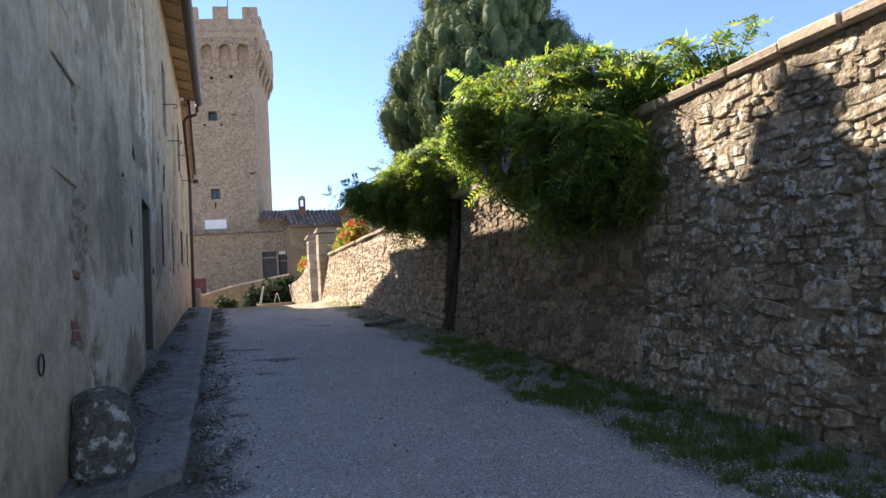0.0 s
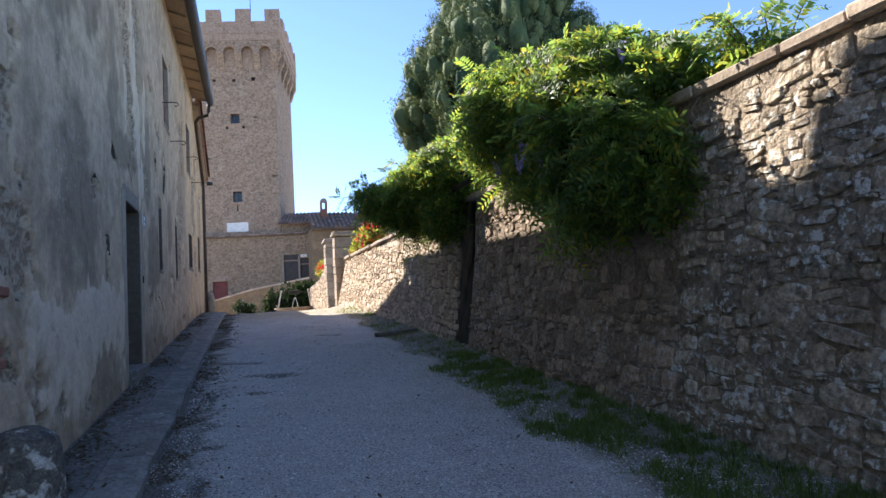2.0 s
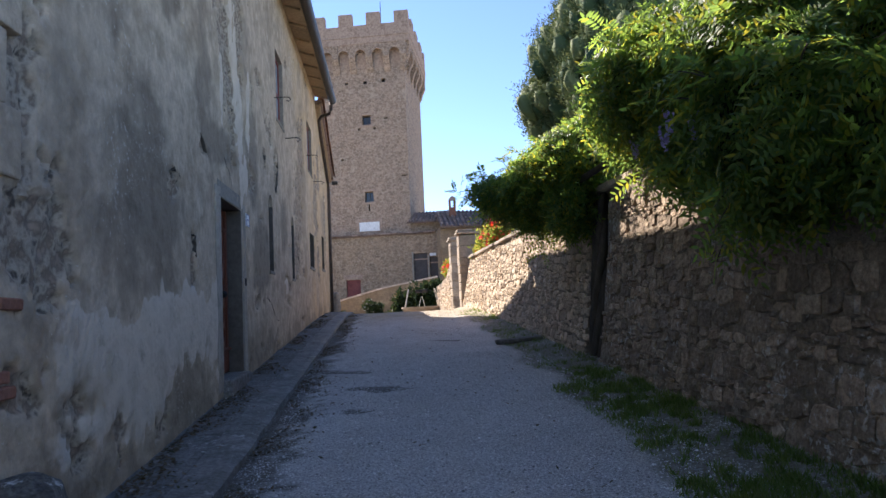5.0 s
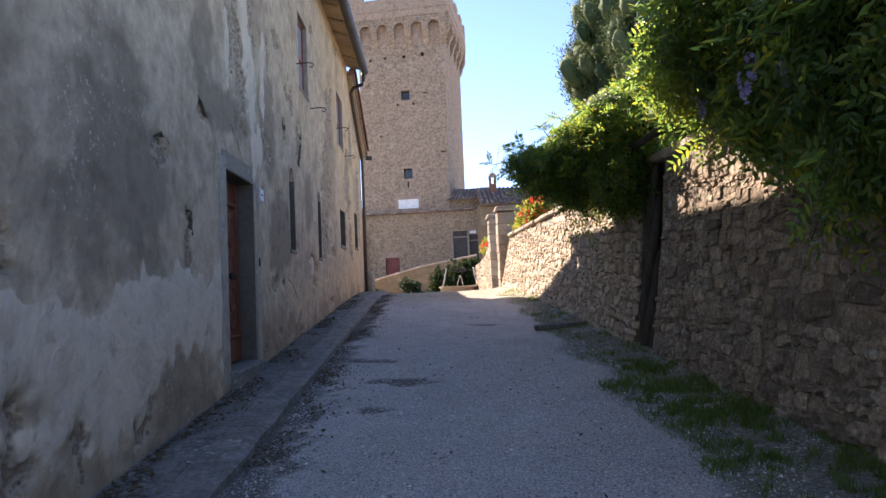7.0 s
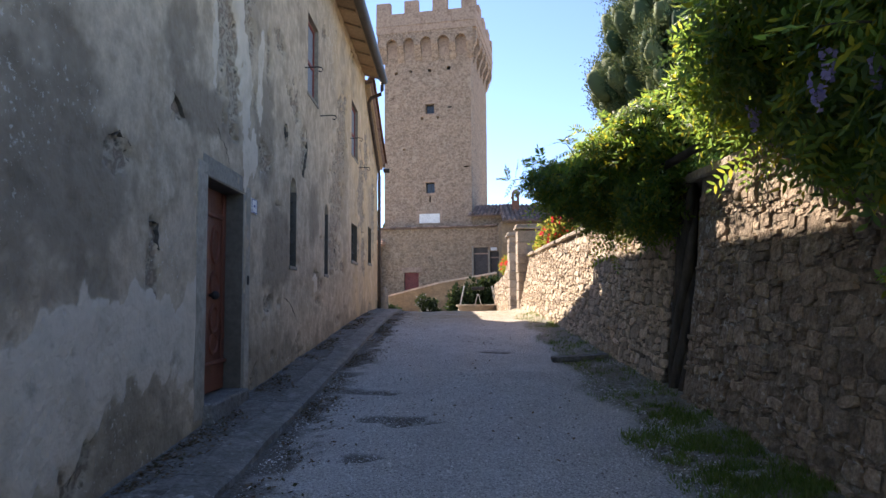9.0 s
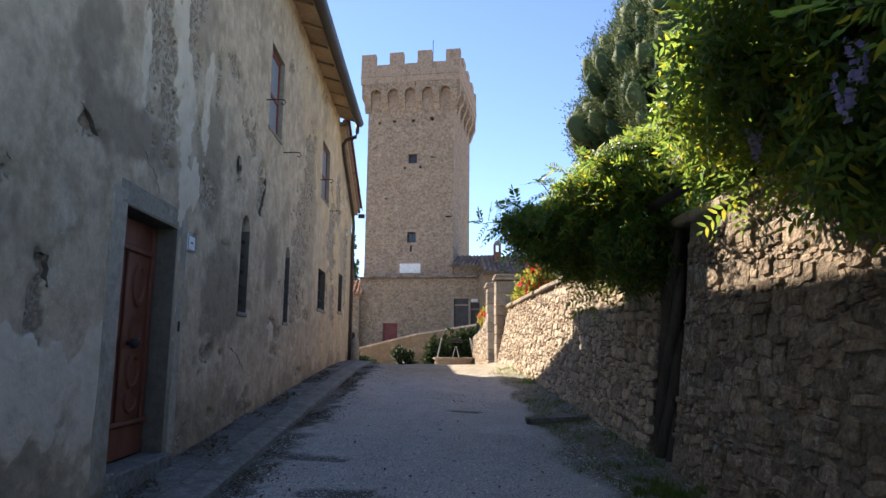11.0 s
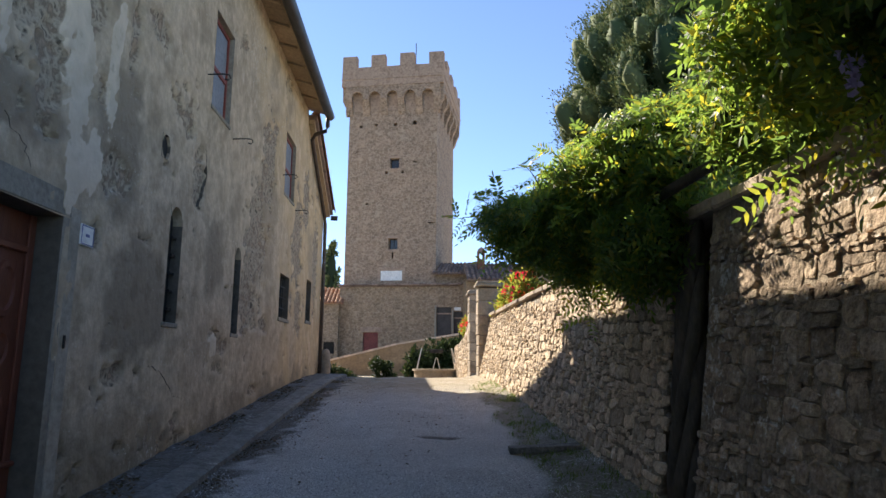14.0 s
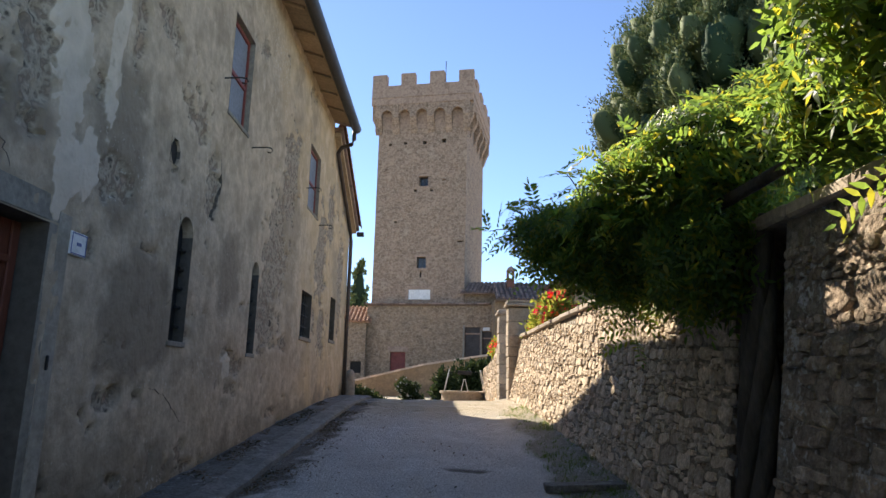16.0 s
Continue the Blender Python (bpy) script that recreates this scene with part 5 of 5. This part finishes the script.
def build_wisteria():
    rg = random.Random(3)
    ob = thing("wisteria", label="large leafy wisteria tumbling over the garden wall", category="climber")
    blobs = [(4.22, 6.75, 3.68, 0.82, 0.92, 0.60), (3.82, 6.15, 2.92, 0.40, 0.60, 0.74), (3.92, 7.6, 3.80, 0.76, 0.85, 0.50), (4.10, 8.55, 3.82, 0.68, 0.66, 0.36), (4.42, 9.75, 3.86, 0.48, 0.72, 0.32),
             (4.14, 11.45, 3.86, 0.58, 0.62, 0.46), (3.80, 11.95, 3.66, 0.56, 0.62, 0.46), (3.50, 12.5, 3.50, 0.46, 0.52, 0.38), (3.8, 12.5, 3.28, 0.40, 0.55, 0.34),
             (3.15, 12.9, 3.54, 0.30, 0.34, 0.26), (4.85, 5.0, 3.42, 0.36, 0.45, 0.17), (3.76, 7.0, 3.05, 0.30, 0.42, 0.40), (3.98, 11.35, 3.2, 0.32, 0.40, 0.42), (4.40, 6.1, 3.55, 0.36, 0.62, 0.46), (4.0, 5.62, 2.72, 0.20, 0.36, 0.46)]
    P, D = shell_points(blobs, 12500, rg, 0.80)
    dirs = D
    keep = [k for k, p in enumerate(P) if not (p.x > wall_x(p.y, p.z) - 0.04 and p.z < WALL_TOP + 0.05)]
    V, F = leaf_cloud([P[k] for k in keep], [dirs[k] for k in keep], 0.25, rg)
    f = part("foliage", raw_mesh("foliage", V, F, WIST), None, ob)
    tagged(f, kind="stuff")
    # dark cores added inside the mounds to block light; shade in their colour
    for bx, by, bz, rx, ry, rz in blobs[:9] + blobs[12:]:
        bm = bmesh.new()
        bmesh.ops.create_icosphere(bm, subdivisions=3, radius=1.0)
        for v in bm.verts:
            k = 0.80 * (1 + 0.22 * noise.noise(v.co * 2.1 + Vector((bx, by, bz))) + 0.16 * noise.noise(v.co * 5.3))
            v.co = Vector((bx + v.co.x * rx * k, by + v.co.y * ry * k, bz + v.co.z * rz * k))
        part("shade_core", bm, SHADE_CORE, ob)
    # sprays reaching out of the outline
    P2, D2 = [], []
    stems = []
    for k in range(95):
        b = rg.choice(blobs[:11])
        v = Vector((rg.gauss(-0.35, 0.8), rg.gauss(0, 1), rg.gauss(0.25, 0.8))).normalized()
        p = Vector((b[0] + v.x * b[3] * 0.9, b[1] + v.y * b[4] * 0.9, b[2] + v.z * b[5] * 0.9))
        if p.z < 2.6 and p.x > 3.9:
            continue
        L = rg.uniform(0.2, 0.5)
        pts = []
        for j in range(6):
            t = j / 5
            pts.append(p + v * L * t + Vector((0, 0, 0.12 * t - 0.35 * t * t * L)))
            if j:
                for s in (0, 1):
                    P2.append(pts[-1])
                    D2.append(v * 0.6 + Vector((rg.gauss(0, 0.4), rg.gauss(0, 0.4), 0.6 + rg.gauss(0, 0.3))))
        stems.append(pts)
    for k in range(46):
        y = rg.choice((rg.uniform(5.6, 7.0), rg.uniform(6.4, 8.4), rg.uniform(7.2, 8.2)))
        p = Vector((wall_x(y, 3.1) - rg.uniform(0.1, 0.5), y, 3.25))
        L = rg.uniform(0.25, 0.8) if y < 7.1 else rg.uniform(0.15, 0.42)
        pts = [p + Vector((-0.05 * math.sin(3 * t) - 0.06 * t, rg.gauss(0, 0.015) + 0.05 * t, -L * t)) for t in (0, 0.2, 0.4, 0.6, 0.8, 1.0)]
        for q in pts[1:]:
            P2.append(q)
            D2.append(Vector((-0.8, rg.gauss(-0.2, 0.5), rg.gauss(0.0, 0.3))))
        stems.append(pts)
    V, F = leaf_cloud(P2, D2, 0.25, rg)
    f = part("sprays", raw_mesh("sprays", V, F, WIST), None, ob)
    tagged(f, kind="stuff")
    for pts in stems:
        bm = bmesh.new()
        tube(bm, pts, [0.009, 0.008, 0.007, 0.006, 0.005, 0.003], 5)
        part("tendril", bm, BARK, ob)
    # trunk: twisted stems up the wall
    for k in range(5):
        bm = bmesh.new()
        pts, rad = [], []
        for j in range(15):
            t = j / 14
            z = lerp(ground_z(11.0) - 0.1, 3.35, t)
            a = 2.4 * t * 2 + k * 1.35
            pts.append((4.14 + 0.06 * math.cos(a) + 0.2 * t, 11.12 + 0.12 * math.sin(a) + 0.05 * math.sin(7 * t + k), z))
            rad.append(0.085 - 0.03 * t - 0.006 * k)
        tube(bm, pts, rad, 9)
        part("stem", bm, BARK, ob, "", True)
    # limbs along the top of the wall
    for y0, y1, z0, z1 in ((11.0, 7.2, 3.42, 3.7), (11.0, 12.6, 3.42, 3.4)):
        bm = bmesh.new()
        tube(bm, [(4.0 + (0.55 if y1 < 9 else 0.1) * math.sin(3 * t), lerp(y0, y1, t), lerp(z0, z1, t) + 0.12 * math.sin(6 * t)) for t in np.linspace(0, 1, 9)], [lerp(0.05, 0.02, t) for t in np.linspace(0, 1, 9)], 7)
        part("limb", bm, BARK, ob, "", True)
    # flower racemes
    for x, y, z in ((4.00, 5.88, 3.92), (3.95, 6.65, 4.16), (3.90, 7.41, 4.29), (3.85, 11.21, 3.92), (3.55, 7.95, 3.23), (3.30, 6.68, 3.17), (3.35, 6.40, 3.05), (3.30, 6.78, 3.05), (3.50, 7.33, 3.14)):
        V, F = [], []
        for j in range(46):
            t = rg.random()
            a = rg.uniform(0, 2 * math.pi)
            r = 0.045 * (1 - 0.75 * t)
            c = Vector((x + r * math.cos(a), y + r * math.sin(a), z - 0.2 * t))
            u = Vector((rg.gauss(0, 1), rg.gauss(0, 1), rg.gauss(0, 1))).normalized() * 0.018
            w = u.cross(Vector((rg.gauss(0, 1), rg.gauss(0, 1), rg.gauss(0, 1)))).normalized() * 0.016
            i = len(V)
            V += [c - u, c - w, c + u, c + w]
            F.append((i, i + 1, i + 2, i + 3))
        tagged(part("raceme", raw_mesh("raceme", V, F, LILAC), None, ob, "lilac flower raceme"), kind="stuff")


build_wisteria()


def tuft_cloud(P, D, rg, blades, length, width, up=0.6, spread=0.55):
    V, F = [], []
    for p, d in zip(P, D):
        for k in range(blades):
            a = (d * 0.8 + Vector((rg.gauss(0, spread), rg.gauss(0, spread), up + rg.gauss(0, spread)))).normalized()
            l2 = length * rg.uniform(0.6, 1.3)
            b = a.cross(Vector((rg.gauss(0, 1), rg.gauss(0, 1), rg.gauss(0, 1)))).normalized() * width * l2
            o = p + Vector((rg.gauss(0, 0.05), rg.gauss(0, 0.05), rg.gauss(0, 0.05)))
            i = len(V)
            V += [o, o + a * l2 * 0.5 + b, o + a * l2, o + a * l2 * 0.5 - b]
            F.append((i, i + 1, i + 2, i + 3))
    return V, F


def build_cypress(name, m, height, radius, clumps, seed, tufts=60, blades=6, length=0.2, label="", group=""):
    rg = random.Random(seed)
    ob = thing(name, m, label=label, category="tree", group=group)
    bm = bmesh.new()
    tube(bm, [(0, 0, -0.3), (0.03, 0.02, height * 0.3), (0.0, 0.0, height * 0.9)], [radius * 0.11, radius * 0.09, 0.02], 10)
    part("trunk", bm, BARK, ob, "", True)
    P, D = [], []

    shape = ((0.0, 0.25), (0.06, 0.55), (0.18, 0.85), (0.30, 0.98), (0.38, 1.02), (0.46, 0.86), (0.56, 0.74), (0.8, 0.42), (0.93, 0.18), (1.0, 0.02))

    def rad(t, a):
        for (t0, r0), (t1, r1) in zip(shape, shape[1:]):
            if t <= t1:
                base = radius * lerp(r0, r1, (t - t0) / (t1 - t0))
                break
        q = Vector((math.cos(a) * 1.2, math.sin(a) * 1.2, t * height * 0.36))
        return base * (0.95 + 0.30 * noise.noise(q * 1.3 + Vector((seed, 0, 0))))
    for k in range(9):
        bm = bmesh.new()
        t = 0.1 + 0.08 * k
        a = 2.4 * k
        r = rad(t + 0.06, a) * 0.75
        tube(bm, [(0, 0, t * height), (r * 0.5 * math.cos(a), r * 0.5 * math.sin(a), (t + 0.02) * height), (r * math.cos(a), r * math.sin(a), (t + 0.08) * height)], [radius * 0.035, radius * 0.025, 0.01], 6)
        part("limb", bm, BARK, ob, "", True)
    ball = bmesh.new()
    bmesh.ops.create_icosphere(ball, subdivisions=2, radius=1.0)
    ball.verts.index_update()
    ball_v = [v.co.copy() for v in ball.verts]
    ball_f = [tuple(v.index for v in f.verts) for f in ball.faces]
    ball.free()
    CV, CF = [], []
    made = 0
    while made < clumps:
        t = 0.02 + 0.97 * rg.random()
        a = rg.uniform(0, 2 * math.pi)
        r = rad(t, a)
        if rg.random() > (r + 0.1 * radius) / (radius * 1.1):
            continue
        made += 1
        big = radius * rg.uniform(0.06, 0.125)
        c = Vector((r * math.cos(a), r * math.sin(a), t * height)) * 1.0
        c -= Vector((math.cos(a), math.sin(a), 0)) * big * rg.uniform(0.2, 2.4)
        lean = Vector((math.cos(a) * 0.45, math.sin(a) * 0.45, 1.0)).normalized()
        i = len(CV)
        for v in ball_v:
            k = 0.60 + 0.24 * noise.noise(v * 1.9 + c * 3.1) + 0.16 * noise.noise(v * 5.0 + c)
            CV.append(c + (v + lean * v.dot(lean) * 0.8) * big * k)
        CF += [tuple(i + q for q in f) for f in ball_f]
        for j in range(tufts):
            v = Vector((rg.gauss(0, 1), rg.gauss(0, 1), rg.gauss(0.2, 1))).normalized()
            if v.x * math.cos(a) + v.y * math.sin(a) < -0.35:
                continue
            h = v.dot(lean)
            p = c + (v + lean * h * 0.8) * big * (0.6 + 0.45 * rg.random())
            P.append(p)
            D.append((v + lean * 0.8).normalized())
    V, F = tuft_cloud(P, D, rg, blades, length, 0.19, 0.15, 0.34)
    o = len(V)
    part("crown", raw_mesh("crown", V + CV, F + [tuple(o + q for q in f) for f in CF], CYP, True), None, ob)
    # dark opaque core below the outer foliage; crown shade is in its colour
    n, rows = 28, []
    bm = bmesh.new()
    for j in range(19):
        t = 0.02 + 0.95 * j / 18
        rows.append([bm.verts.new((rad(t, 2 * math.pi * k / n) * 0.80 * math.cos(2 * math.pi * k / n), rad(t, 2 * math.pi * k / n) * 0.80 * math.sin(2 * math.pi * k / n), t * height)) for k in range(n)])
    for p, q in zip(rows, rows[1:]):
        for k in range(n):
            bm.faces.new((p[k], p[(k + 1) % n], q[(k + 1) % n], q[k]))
    part("crown_shade_core", bm, CYP_SHADE, ob)


build_cypress("cypress", pose(7.42, 15.6, 1.4), 12.8, 2.85, 2300, 4, 42, 7, 0.056, "broad dark green cypress tree behind the garden wall")
build_cypress("far_cypress", pose(-6.6, 82, 1.0), 15.0, 1.7, 160, 8, 14, 6, 0.45, "slim dark cypress far behind the houses", "far cypresses")
build_cypress("far_cypress", pose(-4.1, 84, 1.0), 12.8, 1.4, 130, 9, 14, 6, 0.45, "slim dark cypress far behind the houses", "far cypresses")


def build_shrub(name, blobs, count, seed, mat, label, category, flower=0, flower_mat=None, size=0.13):
    rg = random.Random(seed)
    ob = thing(name, label=label, category=category)
    P, D = shell_points(blobs, count, rg, 0.45, 0.6, 3.0)
    V, F = tuft_cloud(P, D, rg, 7, size, 0.22, 0.3, 0.7)
    f = part("leaves", raw_mesh("leaves", V, F, mat), None, ob)
    tagged(f, kind="stuff")
    bm = bmesh.new()
    b = blobs[0]
    tube(bm, [(b[0], b[1], b[2] - b[5] - 0.15), (b[0] + 0.03, b[1], b[2])], [0.04, 0.02], 6)
    part("stem", bm, BARK, ob)
    if flower:
        P, D = shell_points(blobs, flower, rg, 0.96, 0.3, 2.2)
        V, F = tuft_cloud(P, D, rg, 6, 0.07, 0.45, 0.3, 0.9)
        f = part("flowers", raw_mesh("flowers", V, F, flower_mat), None, ob)
        tagged(f, kind="stuff")


build_shrub("geranium_bush", [(4.75, 22.6, 3.55, 0.35, 0.6, 0.36), (4.75, 21.6, 3.66, 0.38, 0.8, 0.42), (4.75, 23.5, 3.48, 0.3, 0.4, 0.25)], 900, 31, FLOWERLEAF, "red flowering geranium bush on top of the wall", "flowers", 330, PETAL)
build_shrub("geranium_bush", [(4.3, 29.6, 3.15, 0.3, 0.6, 0.3)], 350, 32, FLOWERLEAF, "red flowering geranium on the lower wall", "flowers", 110, PETAL)
build_shrub("dark_hedge", [(3.9, 37.5, 2.05, 1.05, 0.6, 0.8), (4.6, 37.5, 2.2, 0.7, 0.6, 0.75), (2.6, 38.0, 1.7, 0.5, 0.4, 0.7), (3.6, 37.6, 1.4, 0.9, 0.5, 0.5)], 1600, 33, SHRUB, "dense dark green hedge below the ramp wall", "hedge", size=0.2)
build_shrub("garden_shrub", [(-1.0, 34.0, 1.36, 0.5, 0.45, 0.28), (-0.5, 34.1, 1.25, 0.35, 0.3, 0.2), (-1.5, 34.3, 1.3, 0.25, 0.3, 0.4)], 330, 34, SHRUB, "low leafy garden shrub behind the crest", "shrub", size=0.16)
build_shrub("garden_shrub", [(1.0, 34.5, 1.5, 0.35, 0.35, 0.4), (0.75, 34.6, 1.75, 0.2, 0.3, 0.25), (1.25, 34.4, 1.3, 0.22, 0.3, 0.25)], 300, 35, SHRUB, "low leafy shrub with pale flowers", "shrub", 40, WHITE, size=0.16)

# ---- grass along the verge ----
rg = random.Random(77)
V, F = [], []
while len(F) < 26000:
    y = rg.uniform(2.0, 22.0) if rg.random() < 0.3 else 2.0 + 8.5 * rg.random()
    x = rg.uniform(2.7, 4.05)
    if x > wall_x(y, ground_z(y) + 0.1):
        continue
    e = 2.95 + 0.035 * (y - 5) + 0.22 * fbm(x * 1.1, y * 0.8, 3.1)
    patch = 0.5 * fbm(x * 1.3, y * 1.3, 12.0) + 0.6 * fbm(x * 4.5, y * 4.5, 2.0)
    if x < e - 0.1 or rg.random() > smooth(-0.25, 0.5, patch) * smooth(-0.1, 0.25, x - e + 0.1 * patch):
        continue
    z = ground_z(y) + 0.10 * smooth(e, 4.3, x)
    for k in range(3):
        h = rg.uniform(0.02, 0.08)
        a = rg.uniform(0, 2 * math.pi)
        b = Vector((math.cos(a), math.sin(a), 0))
        o = Vector((x + rg.gauss(0, 0.015), y + rg.gauss(0, 0.015), z - 0.008))
        tip = o + Vector((rg.gauss(0, 0.025), rg.gauss(0, 0.025), h))
        i = len(V)
        V += [o - b * 0.006, o + b * 0.006, tip]
        F.append((i, i + 1, i + 2))
tagged(new("verge_grass", raw_mesh("verge_grass", V, F, GRASS)), "short patchy green grass along the wall foot", "grass", kind="stuff")

# ---- loose gravel ----
rg = random.Random(78)
V, F = [], []
for k in range(62000):
    y = 2.2 + 10.5 * rg.random() ** 1.35
    x = rg.uniform(-0.05, 3.5)
    s = rg.uniform(0.003, 0.0085) * (2.0 if rg.random() < 0.05 else 1)
    z = ground_z(y) + 0.1 * smooth(2.95 + 0.035 * (y - 5), 4.3, x)
    c = Vector((x, y, z + s * 0.35))
    i = len(V)
    for d in ((1, 0.1, 0), (0.1, 1, 0.05), (-0.9, 0.2, 0), (0, -1, -0.05), (0.1, 0.05, 0.75)):
        V.append(c + Vector((d[0] * s * rg.uniform(0.7, 1.3), d[1] * s * rg.uniform(0.7, 1.3), d[2] * s * rg.uniform(0.7, 1.3))))
    F += [(i, i + 1, i + 4), (i + 1, i + 2, i + 4), (i + 2, i + 3, i + 4), (i + 3, i, i + 4)]
tagged(new("loose_gravel", raw_mesh("loose_gravel", V, F, PEBBLE)), "loose pale gravel pebbles scattered on the road", "gravel", kind="stuff")

# ---- leaf litter on the pavement ----
rg = random.Random(79)
LITTER = leafy("dry_litter", [(0.10, 0.07, 0.04), (0.17, 0.13, 0.08), (0.06, 0.06, 0.03), (0.30, 0.28, 0.25)], 0.1, 0.9, 0.1)
V, F = [], []
for k in range(15000):
    y = rg.uniform(4.8, 23.0)
    q = rg.random()
    u = abs(rg.gauss(0.0, 0.16)) + 0.03 if q < 0.5 else (0.72 + abs(rg.gauss(0, 0.2)) if q < 0.93 else rg.uniform(1.0, 3.6))
    if fbm(u, y * 0.9, 20) < -0.05:
        continue
    z = ground_z(y) + (0.098 if u < 0.7 else 0.01)
    c = HOUSE @ Vector((u, y, z + rg.uniform(0, 0.012)))
    a = rg.uniform(0, 6.3)
    s = rg.uniform(0.007, 0.026)
    p = Vector((math.cos(a), math.sin(a), rg.gauss(0, 0.3))) * s
    q = Vector((-math.sin(a), math.cos(a), rg.gauss(0, 0.3))) * s * 0.6
    i = len(V)
    V += [c - p, c - q, c + p, c + q]
    F.append((i, i + 1, i + 2, i + 3))
tagged(new("leaf_litter", raw_mesh("leaf_litter", V, F, LITTER)), "dry leaves and crumbs along the house foot", "litter", kind="stuff")

# ---- stones of the garden wall ----
def stone_mesh(seed):
    """A unit stone: across x, up y, out z; three rings and a crown point."""
    rg2 = random.Random(seed)
    n = 9
    V, F = [], []
    base = []
    for k in range(n):
        a = 2 * math.pi * (k + rg2.uniform(-0.25, 0.25)) / n
        c, s = math.cos(a), math.sin(a)
        q = 1 / max(abs(c), abs(s)) ** 0.9
        base.append((0.5 * c * q * rg2.uniform(0.84, 1.06), 0.5 * s * q * rg2.uniform(0.80, 1.06)))
    for sc, w in ((1.0, -0.9), (0.97, 0.45), (0.86, 0.95)):
        for p, q in base:
            V.append((p * sc + (rg2.uniform(-0.03, 0.03) if w > 0.6 else 0), q * sc + (rg2.uniform(-0.03, 0.03) if w > 0.6 else 0), w * rg2.uniform(0.8, 1.15)))
    V.append((rg2.uniform(-0.2, 0.2), rg2.uniform(-0.2, 0.2), rg2.uniform(0.8, 1.35)))
    for r in (0, n):
        for k in range(n):
            F.append((r + k, r + (k + 1) % n, r + n + (k + 1) % n, r + n + k))
    for k in range(n):
        F.append((2 * n + k, 2 * n + (k + 1) % n, 3 * n))
    return V, F


STONES = [stone_mesh(100 + k) for k in range(26)]
STONE_DATA = [raw_mesh("stone", V, F, STONE) for V, F in STONES]


def lay_stones(y0, y1, face, foot, top, seed, near, parent, small=1.0, mat=None):
    """Rough courses of rubble on a wall face; those in the near stretch become objects."""
    rg2 = random.Random(seed)
    RV, RF = [], []
    count = 0
    edges = [y0]
    while edges[-1] < y1:
        edges.append(edges[-1] + rg2.uniform(0.7, 1.6))
    for ya, yb in zip(edges, edges[1:]):
        v = 0.0
        first = True
        while v < 3.4:
            h = rg2.choice((0.06, 0.08, 0.10, 0.12, 0.15, 0.18, 0.22)) * rg2.uniform(0.85, 1.15) * small * (1.35 if first else 1.0)
            y = ya + rg2.uniform(-0.12, 0.03)
            while y < min(yb - 0.04, y1):
                w = h * rg2.uniform(0.8, 2.6)
                w = min(max(w, 0.09), 0.5)
                yc = y + w / 2
                zc = foot(yc) + v + h / 2 + 0.07 * fbm(yc * 0.8, v * 1.3, 7.7) + rg2.uniform(-0.02, 0.02)
                y += w
                if zc + h / 2 > top(yc) or yc + w / 2 > y1 + 0.03:
                    continue
                pieces = [(yc, zc, w, h)]
                if rg2.random() < 0.22:
                    pieces = [(yc, zc - h * 0.25, w, h * 0.48), (yc, zc + h * 0.25, w, h * 0.48)]
                elif w > 0.3 and rg2.random() < 0.3:
                    pieces = [(yc - w * 0.2, zc, w * 0.58, h), (yc + w * 0.3, zc, w * 0.38, h)]
                for a, b, ww, hh in pieces:
                    k = rg2.randrange(len(STONES))
                    dep = rg2.choice((0.006, 0.012, 0.02, 0.03)) * rg2.uniform(0.8, 1.3)
                    p = Vector((face(a, b) - 0.004, a, b))
                    tilt = math.degrees(math.atan2(face(a, b + 0.1) - face(a, b - 0.1), 0.2))
                    # local x -> -y, local y -> up, local z -> -x
                    m = Matrix(((0, 0, -1, 0), (-1, 0, 0, 0), (0, 1, 0, 0), (0, 0, 0, 1)))
                    m = Matrix.Translation(p) @ Matrix.Rotation(radians(tilt), 4, "Y") @ m @ Matrix.Rotation(radians(rg2.gauss(0, 8)), 4, "Z")
                    m = m @ Matrix.Diagonal((ww * 0.985 * (1 if rg2.random() < 0.5 else 1), hh * 0.98, dep, 1))
                    if near[0] < a < near[1] and count < 300:
                        o = new("stone", STONE_DATA[k])
                        o.parent = parent
                        o.matrix_world = m
                        count += 1
                    else:
                        i = len(RV)
                        SV, SF = STONES[k]
                        RV += [m @ Vector(q) for q in SV]
                        RF += [tuple(i + j for j in f) for f in SF]
            v += h
            first = False
    f = part("stones", raw_mesh("stones", RV, RF, mat or STONE), None, parent)
    tagged(f, kind="stuff")


lay_stones(-1.0, 5.6, wall_x, lambda y: ground_z(y) + 0.02, lambda y: WALL_TOP + 0.01, 50, (2.9, 4.9), wall)
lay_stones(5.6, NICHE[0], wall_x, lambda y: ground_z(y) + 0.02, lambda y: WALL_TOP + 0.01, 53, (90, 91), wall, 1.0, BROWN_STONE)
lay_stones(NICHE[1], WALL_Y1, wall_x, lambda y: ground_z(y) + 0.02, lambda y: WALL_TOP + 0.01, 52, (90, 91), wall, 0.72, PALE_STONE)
def beyond_top(y):
    return 3.3 - 0.28 * (y - 27.5) if y < 29.5 else 2.78 - 0.06 * (y - 29.5)
lay_stones(27.6, 33.3, lambda y, z: 4.02, lambda y: 1.35, beyond_top, 51, (90, 91), fw, 0.9, PALE_STONE)
